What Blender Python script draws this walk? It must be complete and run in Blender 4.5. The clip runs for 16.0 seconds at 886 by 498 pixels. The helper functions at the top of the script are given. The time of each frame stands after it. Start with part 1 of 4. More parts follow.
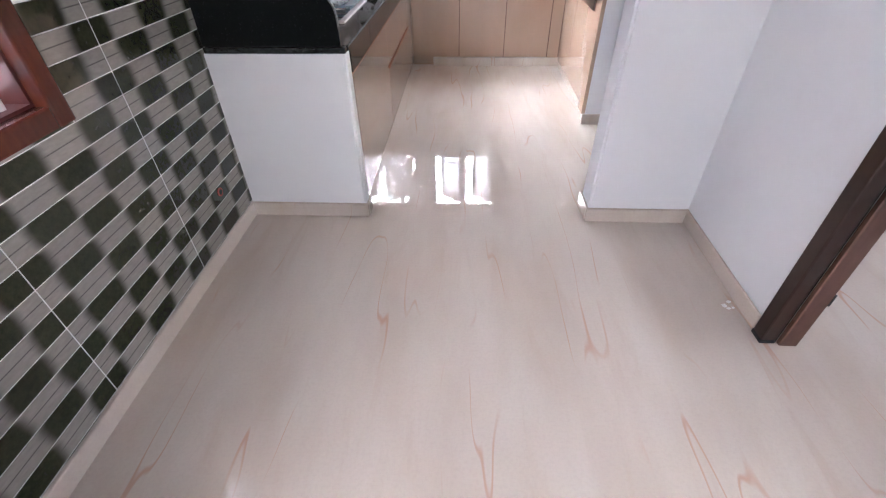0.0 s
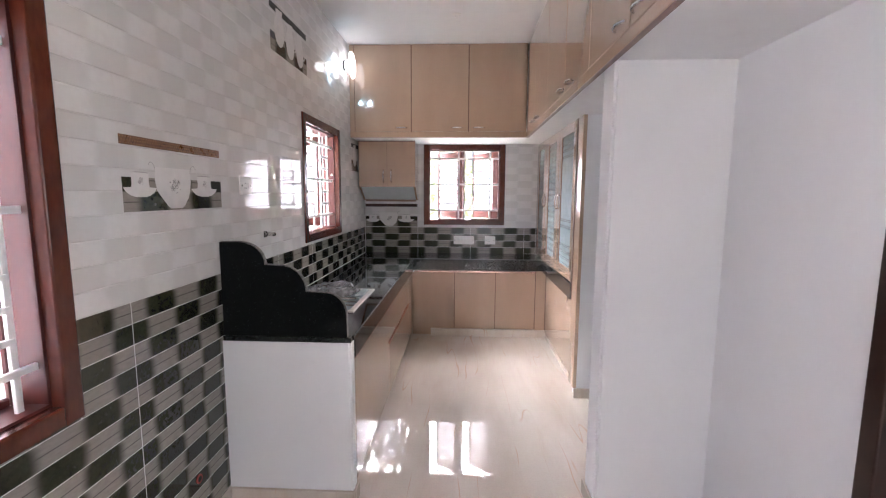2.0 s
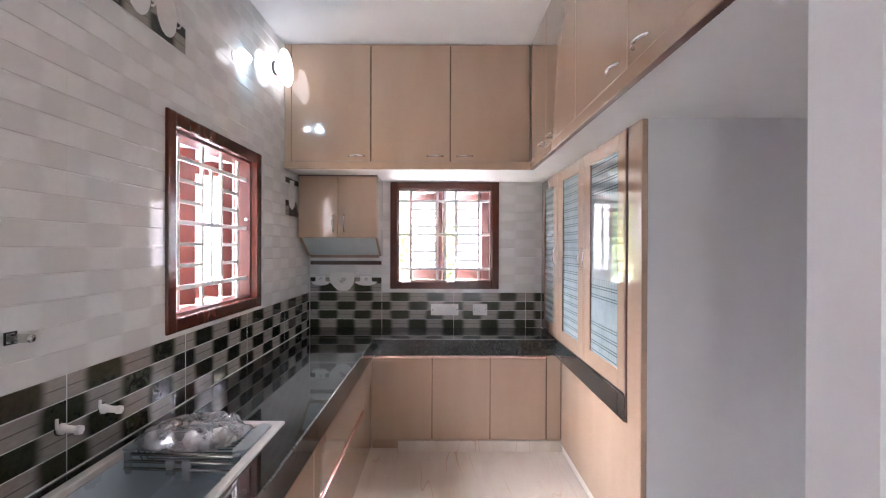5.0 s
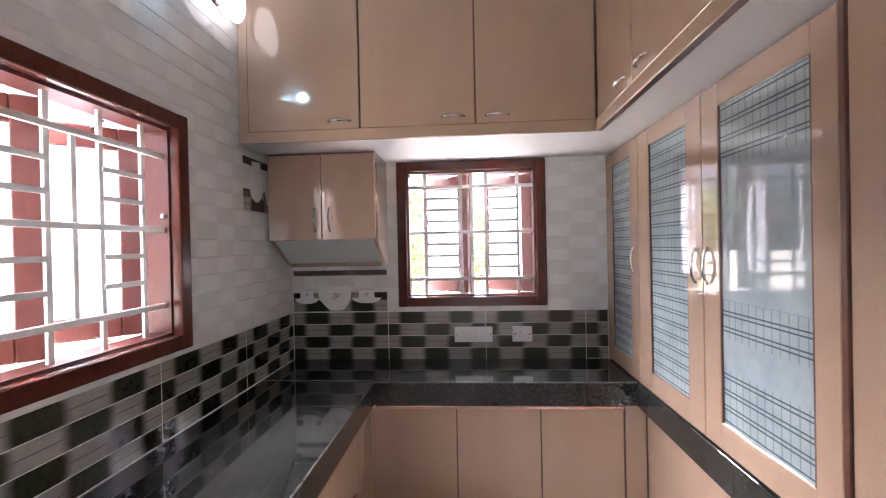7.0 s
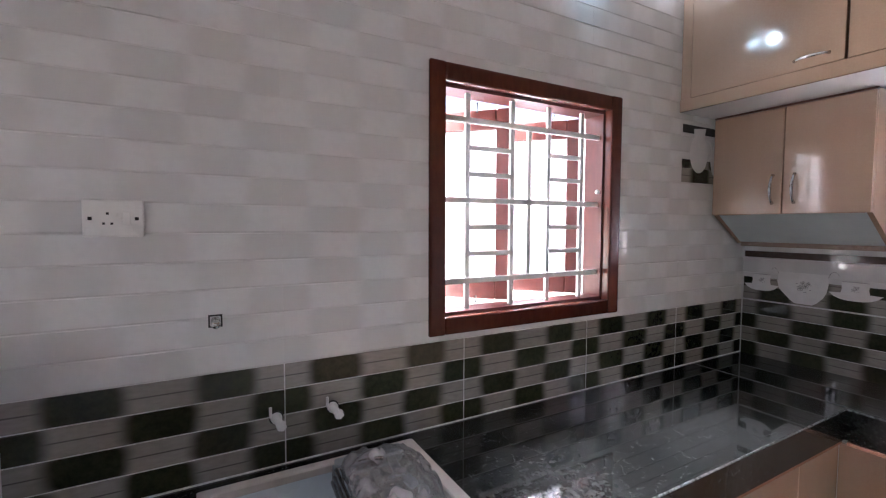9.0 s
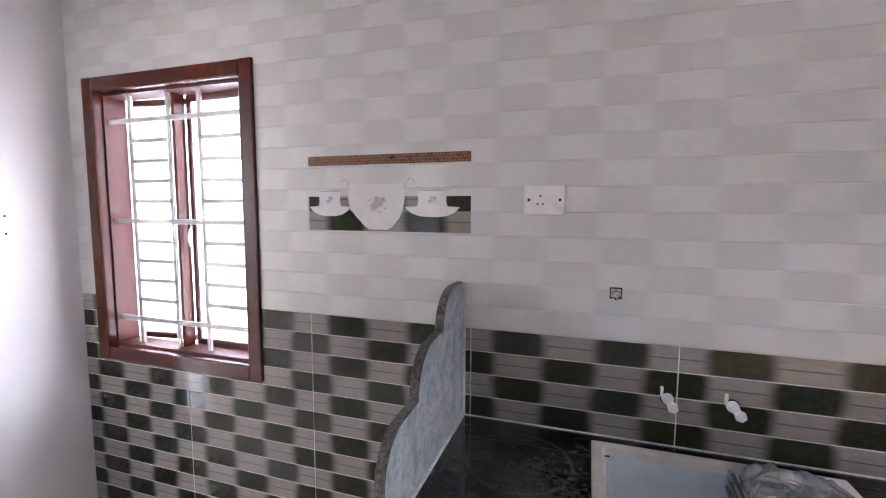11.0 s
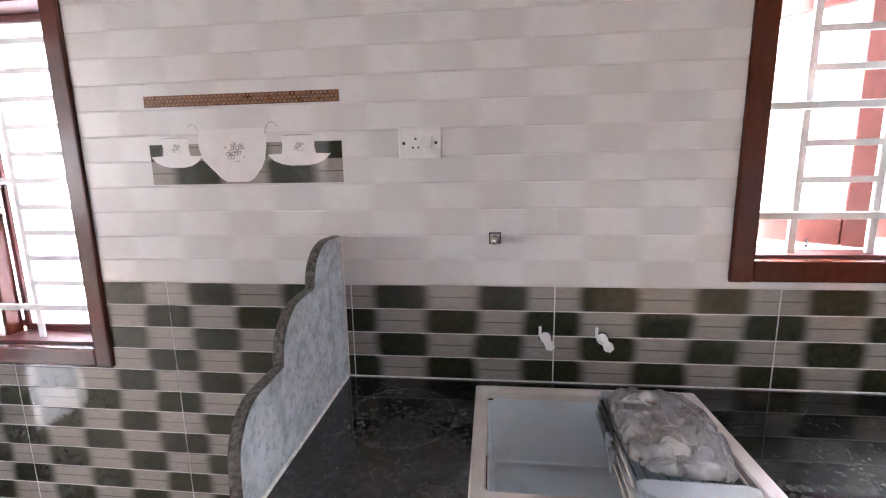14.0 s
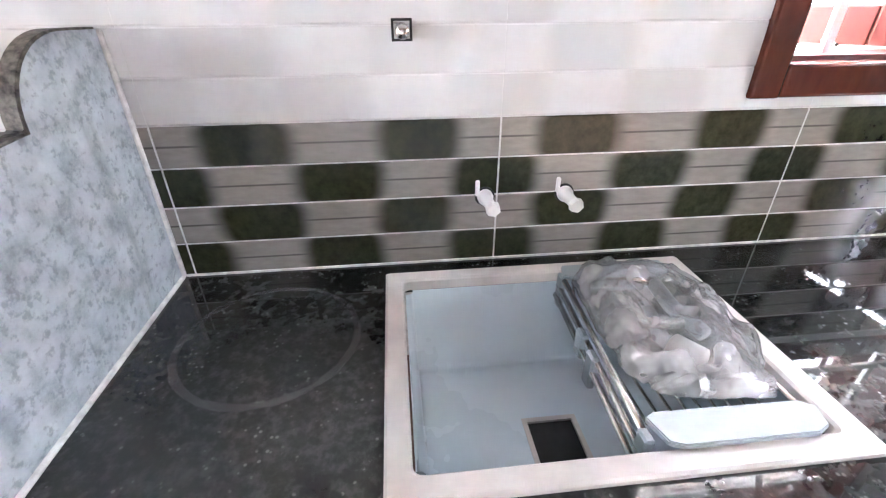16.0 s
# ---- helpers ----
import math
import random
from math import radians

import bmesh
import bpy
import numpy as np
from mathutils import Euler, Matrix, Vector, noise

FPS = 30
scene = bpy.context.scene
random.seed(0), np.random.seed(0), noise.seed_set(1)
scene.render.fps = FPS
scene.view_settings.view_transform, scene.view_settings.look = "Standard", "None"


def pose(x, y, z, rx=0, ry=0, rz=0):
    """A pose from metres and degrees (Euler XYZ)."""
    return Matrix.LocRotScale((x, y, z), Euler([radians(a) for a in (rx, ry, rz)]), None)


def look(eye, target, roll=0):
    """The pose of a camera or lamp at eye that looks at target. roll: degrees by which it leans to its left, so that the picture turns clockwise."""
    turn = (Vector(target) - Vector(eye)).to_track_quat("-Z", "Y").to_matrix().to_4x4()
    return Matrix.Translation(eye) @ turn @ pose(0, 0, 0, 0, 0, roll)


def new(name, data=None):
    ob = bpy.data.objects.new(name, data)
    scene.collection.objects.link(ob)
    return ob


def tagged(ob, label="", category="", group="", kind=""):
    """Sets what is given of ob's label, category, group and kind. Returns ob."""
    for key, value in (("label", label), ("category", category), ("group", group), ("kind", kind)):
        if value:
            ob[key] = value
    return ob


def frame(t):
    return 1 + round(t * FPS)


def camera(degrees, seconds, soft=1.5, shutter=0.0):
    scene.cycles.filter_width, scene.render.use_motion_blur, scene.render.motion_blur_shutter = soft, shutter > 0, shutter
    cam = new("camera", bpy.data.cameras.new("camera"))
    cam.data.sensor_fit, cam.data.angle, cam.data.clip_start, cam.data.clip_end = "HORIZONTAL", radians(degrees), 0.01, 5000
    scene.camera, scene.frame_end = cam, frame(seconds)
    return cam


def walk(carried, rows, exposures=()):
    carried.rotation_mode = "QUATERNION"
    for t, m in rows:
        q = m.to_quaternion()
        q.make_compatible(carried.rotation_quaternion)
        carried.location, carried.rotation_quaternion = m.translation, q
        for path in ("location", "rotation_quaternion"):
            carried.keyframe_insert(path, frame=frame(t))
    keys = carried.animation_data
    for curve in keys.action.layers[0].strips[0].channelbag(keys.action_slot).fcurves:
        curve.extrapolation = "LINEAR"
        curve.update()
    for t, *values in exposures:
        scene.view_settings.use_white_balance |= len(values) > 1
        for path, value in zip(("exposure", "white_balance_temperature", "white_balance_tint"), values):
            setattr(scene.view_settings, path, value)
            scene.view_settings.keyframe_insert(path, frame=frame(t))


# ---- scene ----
cam = camera(90.4, 16.0, soft=1.2)
PATH = [
    (0, (-0.042, 0.267, 1.351), (-0.132, 1.82, 0.095), -0.9),
    (0.5, (-0.037, 0.247, 1.427), (-0.127, 1.996, 0.46), -0.7),
    (1, (-0.034, 0.238, 1.473), (-0.12, 2.113, 0.782), -0.6),
    (1.5, (-0.028, 0.223, 1.505), (-0.116, 2.175, 1.077), -0.1),
    (2, (-0.032, 0.235, 1.526), (-0.123, 2.218, 1.281), 0.3),
    (2.5, (-0.018, 0.298, 1.528), (-0.108, 2.29, 1.371), 0.3),
    (3, (-0.032, 0.477, 1.521), (-0.098, 2.474, 1.419), 0.5),
    (3.5, (-0.064, 0.761, 1.542), (-0.104, 2.76, 1.476), 0.4),
    (4, (-0.059, 1.023, 1.532), (-0.082, 3.022, 1.492), 0.4),
    (4.5, (-0.043, 1.29, 1.548), (-0.054, 3.29, 1.529), 0.2),
    (4.7, (-0.051, 1.403, 1.534), (-0.046, 3.403, 1.527), 0.2),
    (6.8, (-0.013, 2.489, 1.566), (-0.065, 4.488, 1.548), -0.9),
    (7, (-0.019, 2.575, 1.56), (-0.153, 4.571, 1.546), -1.2),
    (7.5, (0.028, 2.73, 1.551), (-0.489, 4.662, 1.53), -1.3),
    (8, (0.098, 2.816, 1.56), (-0.911, 4.542, 1.511), -1.3),
    (8.5, (0.122, 2.773, 1.559), (-1.305, 4.173, 1.478), -0.6),
    (9, (0.147, 2.692, 1.556), (-1.601, 3.658, 1.444), 0.2),
    (9.5, (0.176, 2.667, 1.549), (-1.761, 3.141, 1.409), 0.6),
    (10, (0.197, 2.675, 1.558), (-1.795, 2.666, 1.382), 0.3),
    (10.2, (0.19, 2.651, 1.555), (-1.794, 2.473, 1.373), 0.3),
    (12.3, (0.208, 2.637, 1.53), (-1.608, 1.819, 1.358), -0.1),
    (12.5, (0.2, 2.645, 1.529), (-1.662, 1.935, 1.352), -0.2),
    (13, (0.173, 2.684, 1.533), (-1.765, 2.229, 1.339), -0.7),
    (13.5, (0.149, 2.697, 1.53), (-1.817, 2.41, 1.298), -0.7),
    (14, (0.095, 2.713, 1.487), (-1.862, 2.494, 1.14), -1.0),
    (14.5, (0.013, 2.715, 1.433), (-1.9, 2.546, 0.874), -1.0),
    (15, (-0.132, 2.682, 1.376), (-1.98, 2.604, 0.616), -0.6),
    (15.5, (-0.277, 2.662, 1.365), (-2.022, 2.697, 0.388), -0.3),
    (16, (-0.374, 2.705, 1.335), (-2.106, 2.886, 0.352), -0.3),
]
EXPOSURES = [(0.0, 5.36, 5660, 9), (2.0, 5.11, 5970, 10), (4.5, 5.22, 5940, 10), (7.0, 4.86, 6100, 14), (8.0, 4.45, 5930, 11), (9.0, 4.82, 5780, 11), (10.0, 5.35, 5710, 10), (12.5, 5.3, 5910, 11), (14.0, 5.6, 6010, 12), (15.0, 6.32, 5930, 10), (16.0, 6.67, 5680, 7)]
walk(cam, [(t, look(eye, target, roll)) for t, eye, target, roll in PATH], EXPOSURES)

# ---- world and light ----
world = bpy.data.worlds.new("sky")
scene.world = world
world.use_nodes = True
wn = world.node_tree
sky = wn.nodes.new("ShaderNodeTexSky")
sky.sky_type, sky.sun_disc = "NISHITA", False
sky.sun_elevation, sky.sun_rotation = radians(58.5), radians(175)
sky.air_density, sky.dust_density, sky.ozone_density = 0.35, 9.0, 0.2
wn.links.new(sky.outputs[0], wn.nodes["Background"].inputs[0])
wn.nodes["Background"].inputs[1].default_value = 0.06


def lamp_area(name, eye, target, sx, sy, watts, colour=(1, 1, 1)):
    d = bpy.data.lights.new(name, "AREA")
    d.shape, d.size, d.size_y, d.energy, d.color = "RECTANGLE", sx, sy, watts, colour
    ob = new(name, d)
    ob.matrix_world = look(eye, target)
    return ob


sun = bpy.data.lights.new("sun", "SUN")
sun.energy, sun.angle, sun.color = 2.0, radians(0.6), (1.0, 0.95, 0.88)
sun_ob = new("sun", sun)
sun_ob.matrix_world = look((0.5, -5.5, 9), (0, 0, 0))
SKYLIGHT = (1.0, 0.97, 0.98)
# lamps added as daylight in large unseen openings of the hall and side room
lamp_area("hall_daylight", (-1.24, -1.9, 1.55), (4.0, -1.9, 1.3), 1.4, 1.3, 0.5, SKYLIGHT)
lamp_area("hall_daylight", (3.2, -4.12, 1.7), (3.2, 0.0, 1.2), 1.1, 1.1, 1.5, SKYLIGHT)
lamp_area("side_daylight", (4.13, 1.35, 1.6), (1.6, 1.25, 1.0), 1.25, 1.15, 0.42, SKYLIGHT)
# added lamps outside strengthen skylight through the two kitchen windows whose shutters stand open
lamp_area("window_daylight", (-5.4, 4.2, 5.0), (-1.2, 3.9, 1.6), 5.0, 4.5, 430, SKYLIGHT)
lamp_area("window_daylight", (-0.03, 9.5, 5.0), (-0.03, 5.3, 1.6), 8, 4.5, 700, SKYLIGHT)


# ---- materials ----
class Mat:
    """A small builder for node materials."""

    def __init__(self, name):
        self.m = bpy.data.materials.new(name)
        self.m.use_nodes = True
        self.t = self.m.node_tree
        self.b = self.t.nodes["Principled BSDF"]
        self.co = self.t.nodes.new("ShaderNodeTexCoord")

    def n(self, kind, **props):
        node = self.t.nodes.new("ShaderNode" + kind)
        for k, v in props.items():
            if k == "operation":
                node.operation = v
            elif k == "blend":
                node.blend_type = v
            elif k == "data_type":
                node.data_type = v
        return node

    def link(self, a, b):
        self.t.links.new(a, b)

    def put(self, sock, v):
        if isinstance(v, (int, float)):
            sock.default_value = v
        elif isinstance(v, tuple):
            sock.default_value = (*v, 1) if len(v) == 3 and sock.type == "RGBA" else v
        else:
            self.link(v, sock)

    def math(self, op, a, b=0.0, c=0.0):
        node = self.n("Math", operation=op)
        self.put(node.inputs[0], a), self.put(node.inputs[1], b), self.put(node.inputs[2], c)
        return node.outputs[0]

    def noise(self, scale, detail=4.0, rough=0.55, space="Object", stretch=None, distort=0.0):
        node = self.n("TexNoise")
        node.inputs["Scale"].default_value, node.inputs["Detail"].default_value = scale, detail
        node.inputs["Roughness"].default_value, node.inputs["Distortion"].default_value = rough, distort
        src = self.co.outputs[space]
        if stretch:
            mp = self.n("Mapping")
            mp.inputs["Scale"].default_value = stretch
            self.link(src, mp.inputs[0])
            src = mp.outputs[0]
        self.link(src, node.inputs["Vector"])
        return node.outputs["Fac"]

    def ramp(self, fac, stops):
        node = self.n("ValToRGB")
        el = node.color_ramp.elements
        while len(el) < len(stops):
            el.new(0.5)
        for e, (p, c) in zip(el, stops):
            e.position, e.color = p, (*c, 1)
        self.link(fac, node.inputs[0])
        return node.outputs[0]

    def mix(self, fac, a, b, blend="MIX"):
        node = self.t.nodes.new("ShaderNodeMix")
        node.data_type, node.blend_type = "RGBA", blend
        self.put(node.inputs[0], fac), self.put(node.inputs[6], a), self.put(node.inputs[7], b)
        return node.outputs[2]

    def smooth(self, v, lo, hi, a=0.0, b=1.0):
        node = self.n("MapRange")
        node.interpolation_type = "SMOOTHSTEP"
        self.put(node.inputs[0], v)
        node.inputs[1].default_value, node.inputs[2].default_value = lo, hi
        node.inputs[3].default_value, node.inputs[4].default_value = a, b
        return node.outputs[0]

    def bump(self, h, strength=0.2, dist=0.002):
        node = self.n("Bump")
        node.inputs["Strength"].default_value, node.inputs["Distance"].default_value = strength, dist
        self.link(h, node.inputs["Height"])
        self.link(node.outputs[0], self.b.inputs["Normal"])

    def set(self, colour=None, rough=None, metal=None, spec=None, coat=None, coat_rough=None, alpha=None, trans=None):
        for key, v in (("Base Color", colour), ("Roughness", rough), ("Metallic", metal), ("Specular IOR Level", spec),
                       ("Coat Weight", coat), ("Coat Roughness", coat_rough), ("Alpha", alpha), ("Transmission Weight", trans)):
            if v is not None:
                self.put(self.b.inputs[key], v)
        return self

    def split(self):
        node = self.n("SeparateXYZ")
        self.link(self.co.outputs["Object"], node.inputs[0])
        return node.outputs


def simple(name, colour, rough=0.5, metal=0.0, vary=0.12, scale=30, bump=0.0, coat=0.0):
    k = Mat(name)
    f = k.noise(scale)
    lo = tuple(c * (1 - vary) for c in colour)
    hi = tuple(min(1, c * (1 + vary)) for c in colour)
    k.set(k.ramp(f, [(0.3, lo), (0.7, hi)]), k.smooth(k.noise(scale * 0.35), 0.3, 0.7, rough * 0.85, min(1, rough * 1.2)), metal, coat=coat)
    if bump:
        k.bump(f, bump)
    return k.m


def make_marble():
    k = Mat("polished_beige_marble_tile")
    wob = k.noise(1.1, 3, 0.5, stretch=(3.2, 0.9, 1))
    cloud = k.ramp(wob, [(0.25, (0.50, 0.418, 0.345)), (0.5, (0.575, 0.502, 0.435)), (0.75, (0.63, 0.565, 0.50))])
    streak = k.noise(2.2, 6, 0.6, stretch=(5.5, 0.8, 1), distort=0.6)
    c = k.mix(k.smooth(streak, 0.5, 0.8, 0, 0.34), cloud, (0.47, 0.36, 0.275))
    # thin reddish veins that run along the room
    v = k.noise(1.6, 2, 0.4, stretch=(3.4, 0.42, 1), distort=0.05)
    line = k.math("ABSOLUTE", k.math("SUBTRACT", v, 0.5))
    keep = k.smooth(k.noise(2.3, 2, 0.5, stretch=(1.3, 0.7, 1)), 0.47, 0.62)
    vein = k.math("MULTIPLY", k.smooth(line, 0.0, 0.0085, 1, 0), keep)
    c = k.mix(k.math("MULTIPLY", vein, 0.6), c, (0.47, 0.24, 0.14))
    fine = k.noise(90, 3)
    c = k.mix(k.smooth(fine, 0.4, 0.7, 0, 0.12), c, (0.40, 0.33, 0.28))
    k.set(c, k.smooth(k.noise(6, 5), 0.3, 0.75, 0.014, 0.04), spec=0.55)
    k.bump(k.noise(2.4, 2), 0.006, 0.003)
    return k.m


def make_paint(name="white_wall_paint", colour=(0.74, 0.735, 0.745)):
    k = Mat(name)
    big, mid = k.noise(1.3, 4), k.noise(9, 4)
    c = k.mix(k.smooth(big, 0.3, 0.75, 0, 0.5), colour, tuple(v * 0.93 for v in colour))
    c = k.mix(k.smooth(mid, 0.55, 0.8, 0, 0.25), c, tuple(v * 0.9 for v in colour))
    k.set(c, k.smooth(mid, 0.3, 0.7, 0.42, 0.6), spec=0.4)
    k.bump(k.noise(120, 4), 0.08, 0.001)
    return k.m


ROW = 0.07625


def brick_pattern(k, shift=9.0):
    """Light share of the printed blocks and the fine line in each row, in the tile's own plane."""
    s = k.split()
    row = k.math("FLOOR", k.math("DIVIDE", s["Z"], ROW))
    odd = k.math("MODULO", k.math("ADD", row, shift), 2.0)
    wob = k.math("MULTIPLY", k.math("SUBTRACT", k.noise(3.1, 1), 0.5), 0.22)
    u = k.math("ADD", k.math("ADD", k.math("DIVIDE", s["X"], 0.307), k.math("MULTIPLY", odd, 0.5)), wob)
    d = k.math("MULTIPLY", k.math("ABSOLUTE", k.math("SUBTRACT", k.math("FRACT", k.math("ADD", u, 20.0)), 0.5)), 2.0)
    # the dark blocks have rounded ends
    v = k.math("MULTIPLY", k.math("ABSOLUTE", k.math("SUBTRACT", k.math("FRACT", k.math("ADD", k.math("DIVIDE", s["Z"], ROW), 9.0)), 0.5)), 2.0)
    d = k.math("ADD", d, k.math("MULTIPLY", k.math("POWER", v, 6.0), 0.09))
    light = k.smooth(d, 0.38, 0.68)
    w = k.math("ABSOLUTE", k.math("SUBTRACT", k.math("FRACT", k.math("ADD", k.math("DIVIDE", s["Z"], ROW), 9.0)), 0.52))
    line = k.math("MULTIPLY", k.smooth(w, 0.012, 0.035, 1, 0), light)
    return light, line


def make_dado(name="dark_printed_brick_tile", shift=9.0):
    k = Mat(name)
    light, line = brick_pattern(k, shift)
    grain = k.noise(70, 5)
    dark = k.ramp(grain, [(0.3, (0.019, 0.0205, 0.011)), (0.7, (0.036, 0.038, 0.021))])
    pale = k.ramp(k.noise(30, 4, stretch=(1, 1, 3)), [(0.3, (0.245, 0.228, 0.203)), (0.7, (0.300, 0.280, 0.250))])
    c = k.mix(light, dark, pale)
    c = k.mix(k.math("MULTIPLY", line, 0.7), c, (0.05, 0.047, 0.042))
    k.set(c, k.smooth(grain, 0.3, 0.7, 0.02, 0.045), spec=0.42)
    k.bump(k.noise(8, 2), 0.008, 0.003)
    return k.m


def make_white_tile():
    k = Mat("glossy_white_brick_tile")
    light, line = brick_pattern(k)
    info = k.n("ObjectInfo")
    grain = k.noise(40, 4)
    a = k.mix(info.outputs["Random"], (0.600, 0.595, 0.585), (0.628, 0.623, 0.613))
    c = k.mix(light, a, (0.685, 0.68, 0.672))
    c = k.mix(k.smooth(grain, 0.4, 0.7, 0, 0.2), c, (0.57, 0.56, 0.55))
    k.set(c, k.smooth(k.noise(8, 3), 0.3, 0.7, 0.015, 0.04), spec=0.55)
    k.bump(k.noise(5, 2), 0.008, 0.004)
    return k.m


def make_granite(name="polished_black_granite", dusty=0.11, dull=0.055, pale=(0.034, 0.037, 0.034)):
    k = Mat(name)
    v = k.n("TexVoronoi")
    v.inputs["Scale"].default_value = 95
    k.link(k.co.outputs["Object"], v.inputs["Vector"])
    fleck = k.smooth(v.outputs["Distance"], 0.12, 0.30, 1, 0)
    sparse = k.math("MULTIPLY", fleck, k.smooth(k.noise(30, 4), 0.50, 0.62))
    c = k.mix(k.smooth(k.noise(60, 6, 0.62), 0.42, 0.72), (0.007, 0.0078, 0.0075), pale)
    c = k.mix(k.math("MULTIPLY", sparse, 0.6), c, tuple(v * 4.5 for v in pale))
    # a thin film of building dust, wiped unevenly
    dust = k.math("MULTIPLY", k.smooth(k.noise(2.6, 4, 0.5), 0.35, 0.75), k.smooth(k.noise(110, 5, 0.6), 0.3, 0.75, 0.75, 1.0))
    c = k.mix(k.math("MULTIPLY", dust, dusty), c, (0.30, 0.29, 0.28))
    k.set(c, k.smooth(dust, 0, 1, 0.025, dull), spec=0.55 if dusty else 0.12)
    return k.m


def make_raw_granite():
    k = Mat("unpolished_grey_granite_back")
    a, b = k.noise(22, 6, 0.65), k.noise(80, 4, 0.6)
    c = k.ramp(a, [(0.3, (0.27, 0.305, 0.335)), (0.48, (0.45, 0.50, 0.54)), (0.7, (0.58, 0.63, 0.66))])
    c = k.mix(k.smooth(b, 0.5, 0.68, 0, 0.5), c, (0.15, 0.17, 0.19))
    streak = k.smooth(k.noise(9, 4, stretch=(1.5, 1, 0.35)), 0.58, 0.72, 0, 0.5)
    c = k.mix(streak, c, (0.22, 0.245, 0.265))
    k.set(c, 0.62, spec=0.3)
    k.bump(b, 0.25, 0.001)
    return k.m


def make_laminate():
    k = Mat("glossy_beige_laminate")
    info = k.n("ObjectInfo")
    g = k.noise(6, 5, stretch=(1, 1, 0.3))
    fine = k.noise(160, 3)
    c = k.ramp(g, [(0.3, (0.385, 0.262, 0.183)), (0.7, (0.425, 0.295, 0.21))])
    c = k.mix(k.smooth(fine, 0.4, 0.65, 0, 0.2), c, (0.47, 0.34, 0.25))
    c = k.mix(k.math("MULTIPLY", info.outputs["Random"], 0.12), c, (0.36, 0.245, 0.17))
    k.set(c, k.smooth(k.noise(3, 4), 0.3, 0.7, 0.10, 0.16), spec=0.5, coat=0.9, coat_rough=0.025)
    k.bump(k.noise(2.2, 2), 0.004, 0.004)
    return k.m


def make_wood(name, dark, pale, rough=0.32):
    k = Mat(name)
    g = k.noise(55, 4, 0.55, stretch=(1, 1, 0.35))
    c = k.ramp(g, [(0.28, dark), (0.72, pale)])
    k.set(c, k.smooth(g, 0.2, 0.8, rough * 0.92, rough * 1.1), spec=0.45)
    k.bump(g, 0.03, 0.001)
    return k.m


def make_frosted(name="frosted_window_glass"):
    k = Mat(name)
    tr = k.n("BsdfTranslucent")
    tr.inputs[0].default_value = (0.56, 0.54, 0.56, 1)
    mx = k.n("MixShader")
    k.b.inputs["Base Color"].default_value = (0.7, 0.74, 0.76, 1)
    k.b.inputs["Roughness"].default_value = 0.25
    mx.inputs[0].default_value = 0.78
    k.link(k.b.outputs[0], mx.inputs[1]), k.link(tr.outputs[0], mx.inputs[2])
    k.link(mx.outputs[0], k.t.nodes["Material Output"].inputs[0])
    k.bump(k.noise(140, 2), 0.2, 0.001)
    return k.m


def make_etched():
    """Pale etched cabinet glass with a clear gloss and dark plaid lines in bands."""
    k = Mat("etched_cabinet_glass")
    s = k.split()
    z, y = k.math("ADD", s["Z"], 0.850), k.math("ADD", s["Y"], 4.4)

    def bars(v, period, lo, hi, off=0.0):
        f = k.math("FRACT", k.math("ADD", k.math("DIVIDE", v, period), off))
        return k.smooth(k.math("ABSOLUTE", k.math("SUBTRACT", f, 0.5)), lo, hi, 1, 0)

    hor = k.math("MAXIMUM", bars(z, 0.052, 0.035, 0.06), bars(z, 0.052, 0.035, 0.06, 0.26))
    ver = k.math("MULTIPLY", bars(y, 0.034, 0.05, 0.10), 0.45)
    plaid = k.math("MAXIMUM", hor, ver)
    # bands of plaid at the top, in the middle and at the foot of the panes
    band = k.math("MAXIMUM", k.smooth(k.math("ABSOLUTE", k.math("SUBTRACT", z, 1.045)), 0.085, 0.09, 1, 0),
                  k.math("MAXIMUM", k.smooth(k.math("ABSOLUTE", k.math("SUBTRACT", z, 1.30)), 0.06, 0.065, 1, 0),
                         k.smooth(k.math("ABSOLUTE", k.math("SUBTRACT", z, 1.90)), 0.10, 0.105, 1, 0)))
    far = k.smooth(y, 4.2, 4.21, 0, 1)
    amount = k.math("MULTIPLY", plaid, k.math("MAXIMUM", band, far))
    c = k.mix(k.smooth(k.noise(9), 0.3, 0.7), (0.27, 0.325, 0.34), (0.34, 0.395, 0.405))
    c = k.mix(k.math("MULTIPLY", amount, 0.85), c, (0.05, 0.075, 0.085))
    k.set(c, k.smooth(k.noise(5), 0.3, 0.7, 0.02, 0.045), spec=0.4)
    return k.m


def make_bag():
    k = Mat("clear_plastic_film")
    tr = k.n("BsdfTransparent")
    tr.inputs[0].default_value = (0.93, 0.93, 0.94, 1)
    mx = k.n("MixShader")
    k.b.inputs["Base Color"].default_value = (0.93, 0.93, 0.94, 1)
    k.b.inputs["Roughness"].default_value = 0.08
    f = k.smooth(k.noise(14, 3), 0.4, 0.75, 0.20, 0.47)
    k.link(f, mx.inputs[0])
    k.link(tr.outputs[0], mx.inputs[1]), k.link(k.b.outputs[0], mx.inputs[2])
    gloss, fres, top = k.n("BsdfGlossy"), k.n("Fresnel"), k.n("MixShader")
    gloss.inputs["Roughness"].default_value = 0.07
    fres.inputs["IOR"].default_value = 1.5
    k.link(fres.outputs[0], top.inputs[0]), k.link(mx.outputs[0], top.inputs[1]), k.link(gloss.outputs[0], top.inputs[2])
    k.link(top.outputs[0], k.t.nodes["Material Output"].inputs[0])
    return k.m


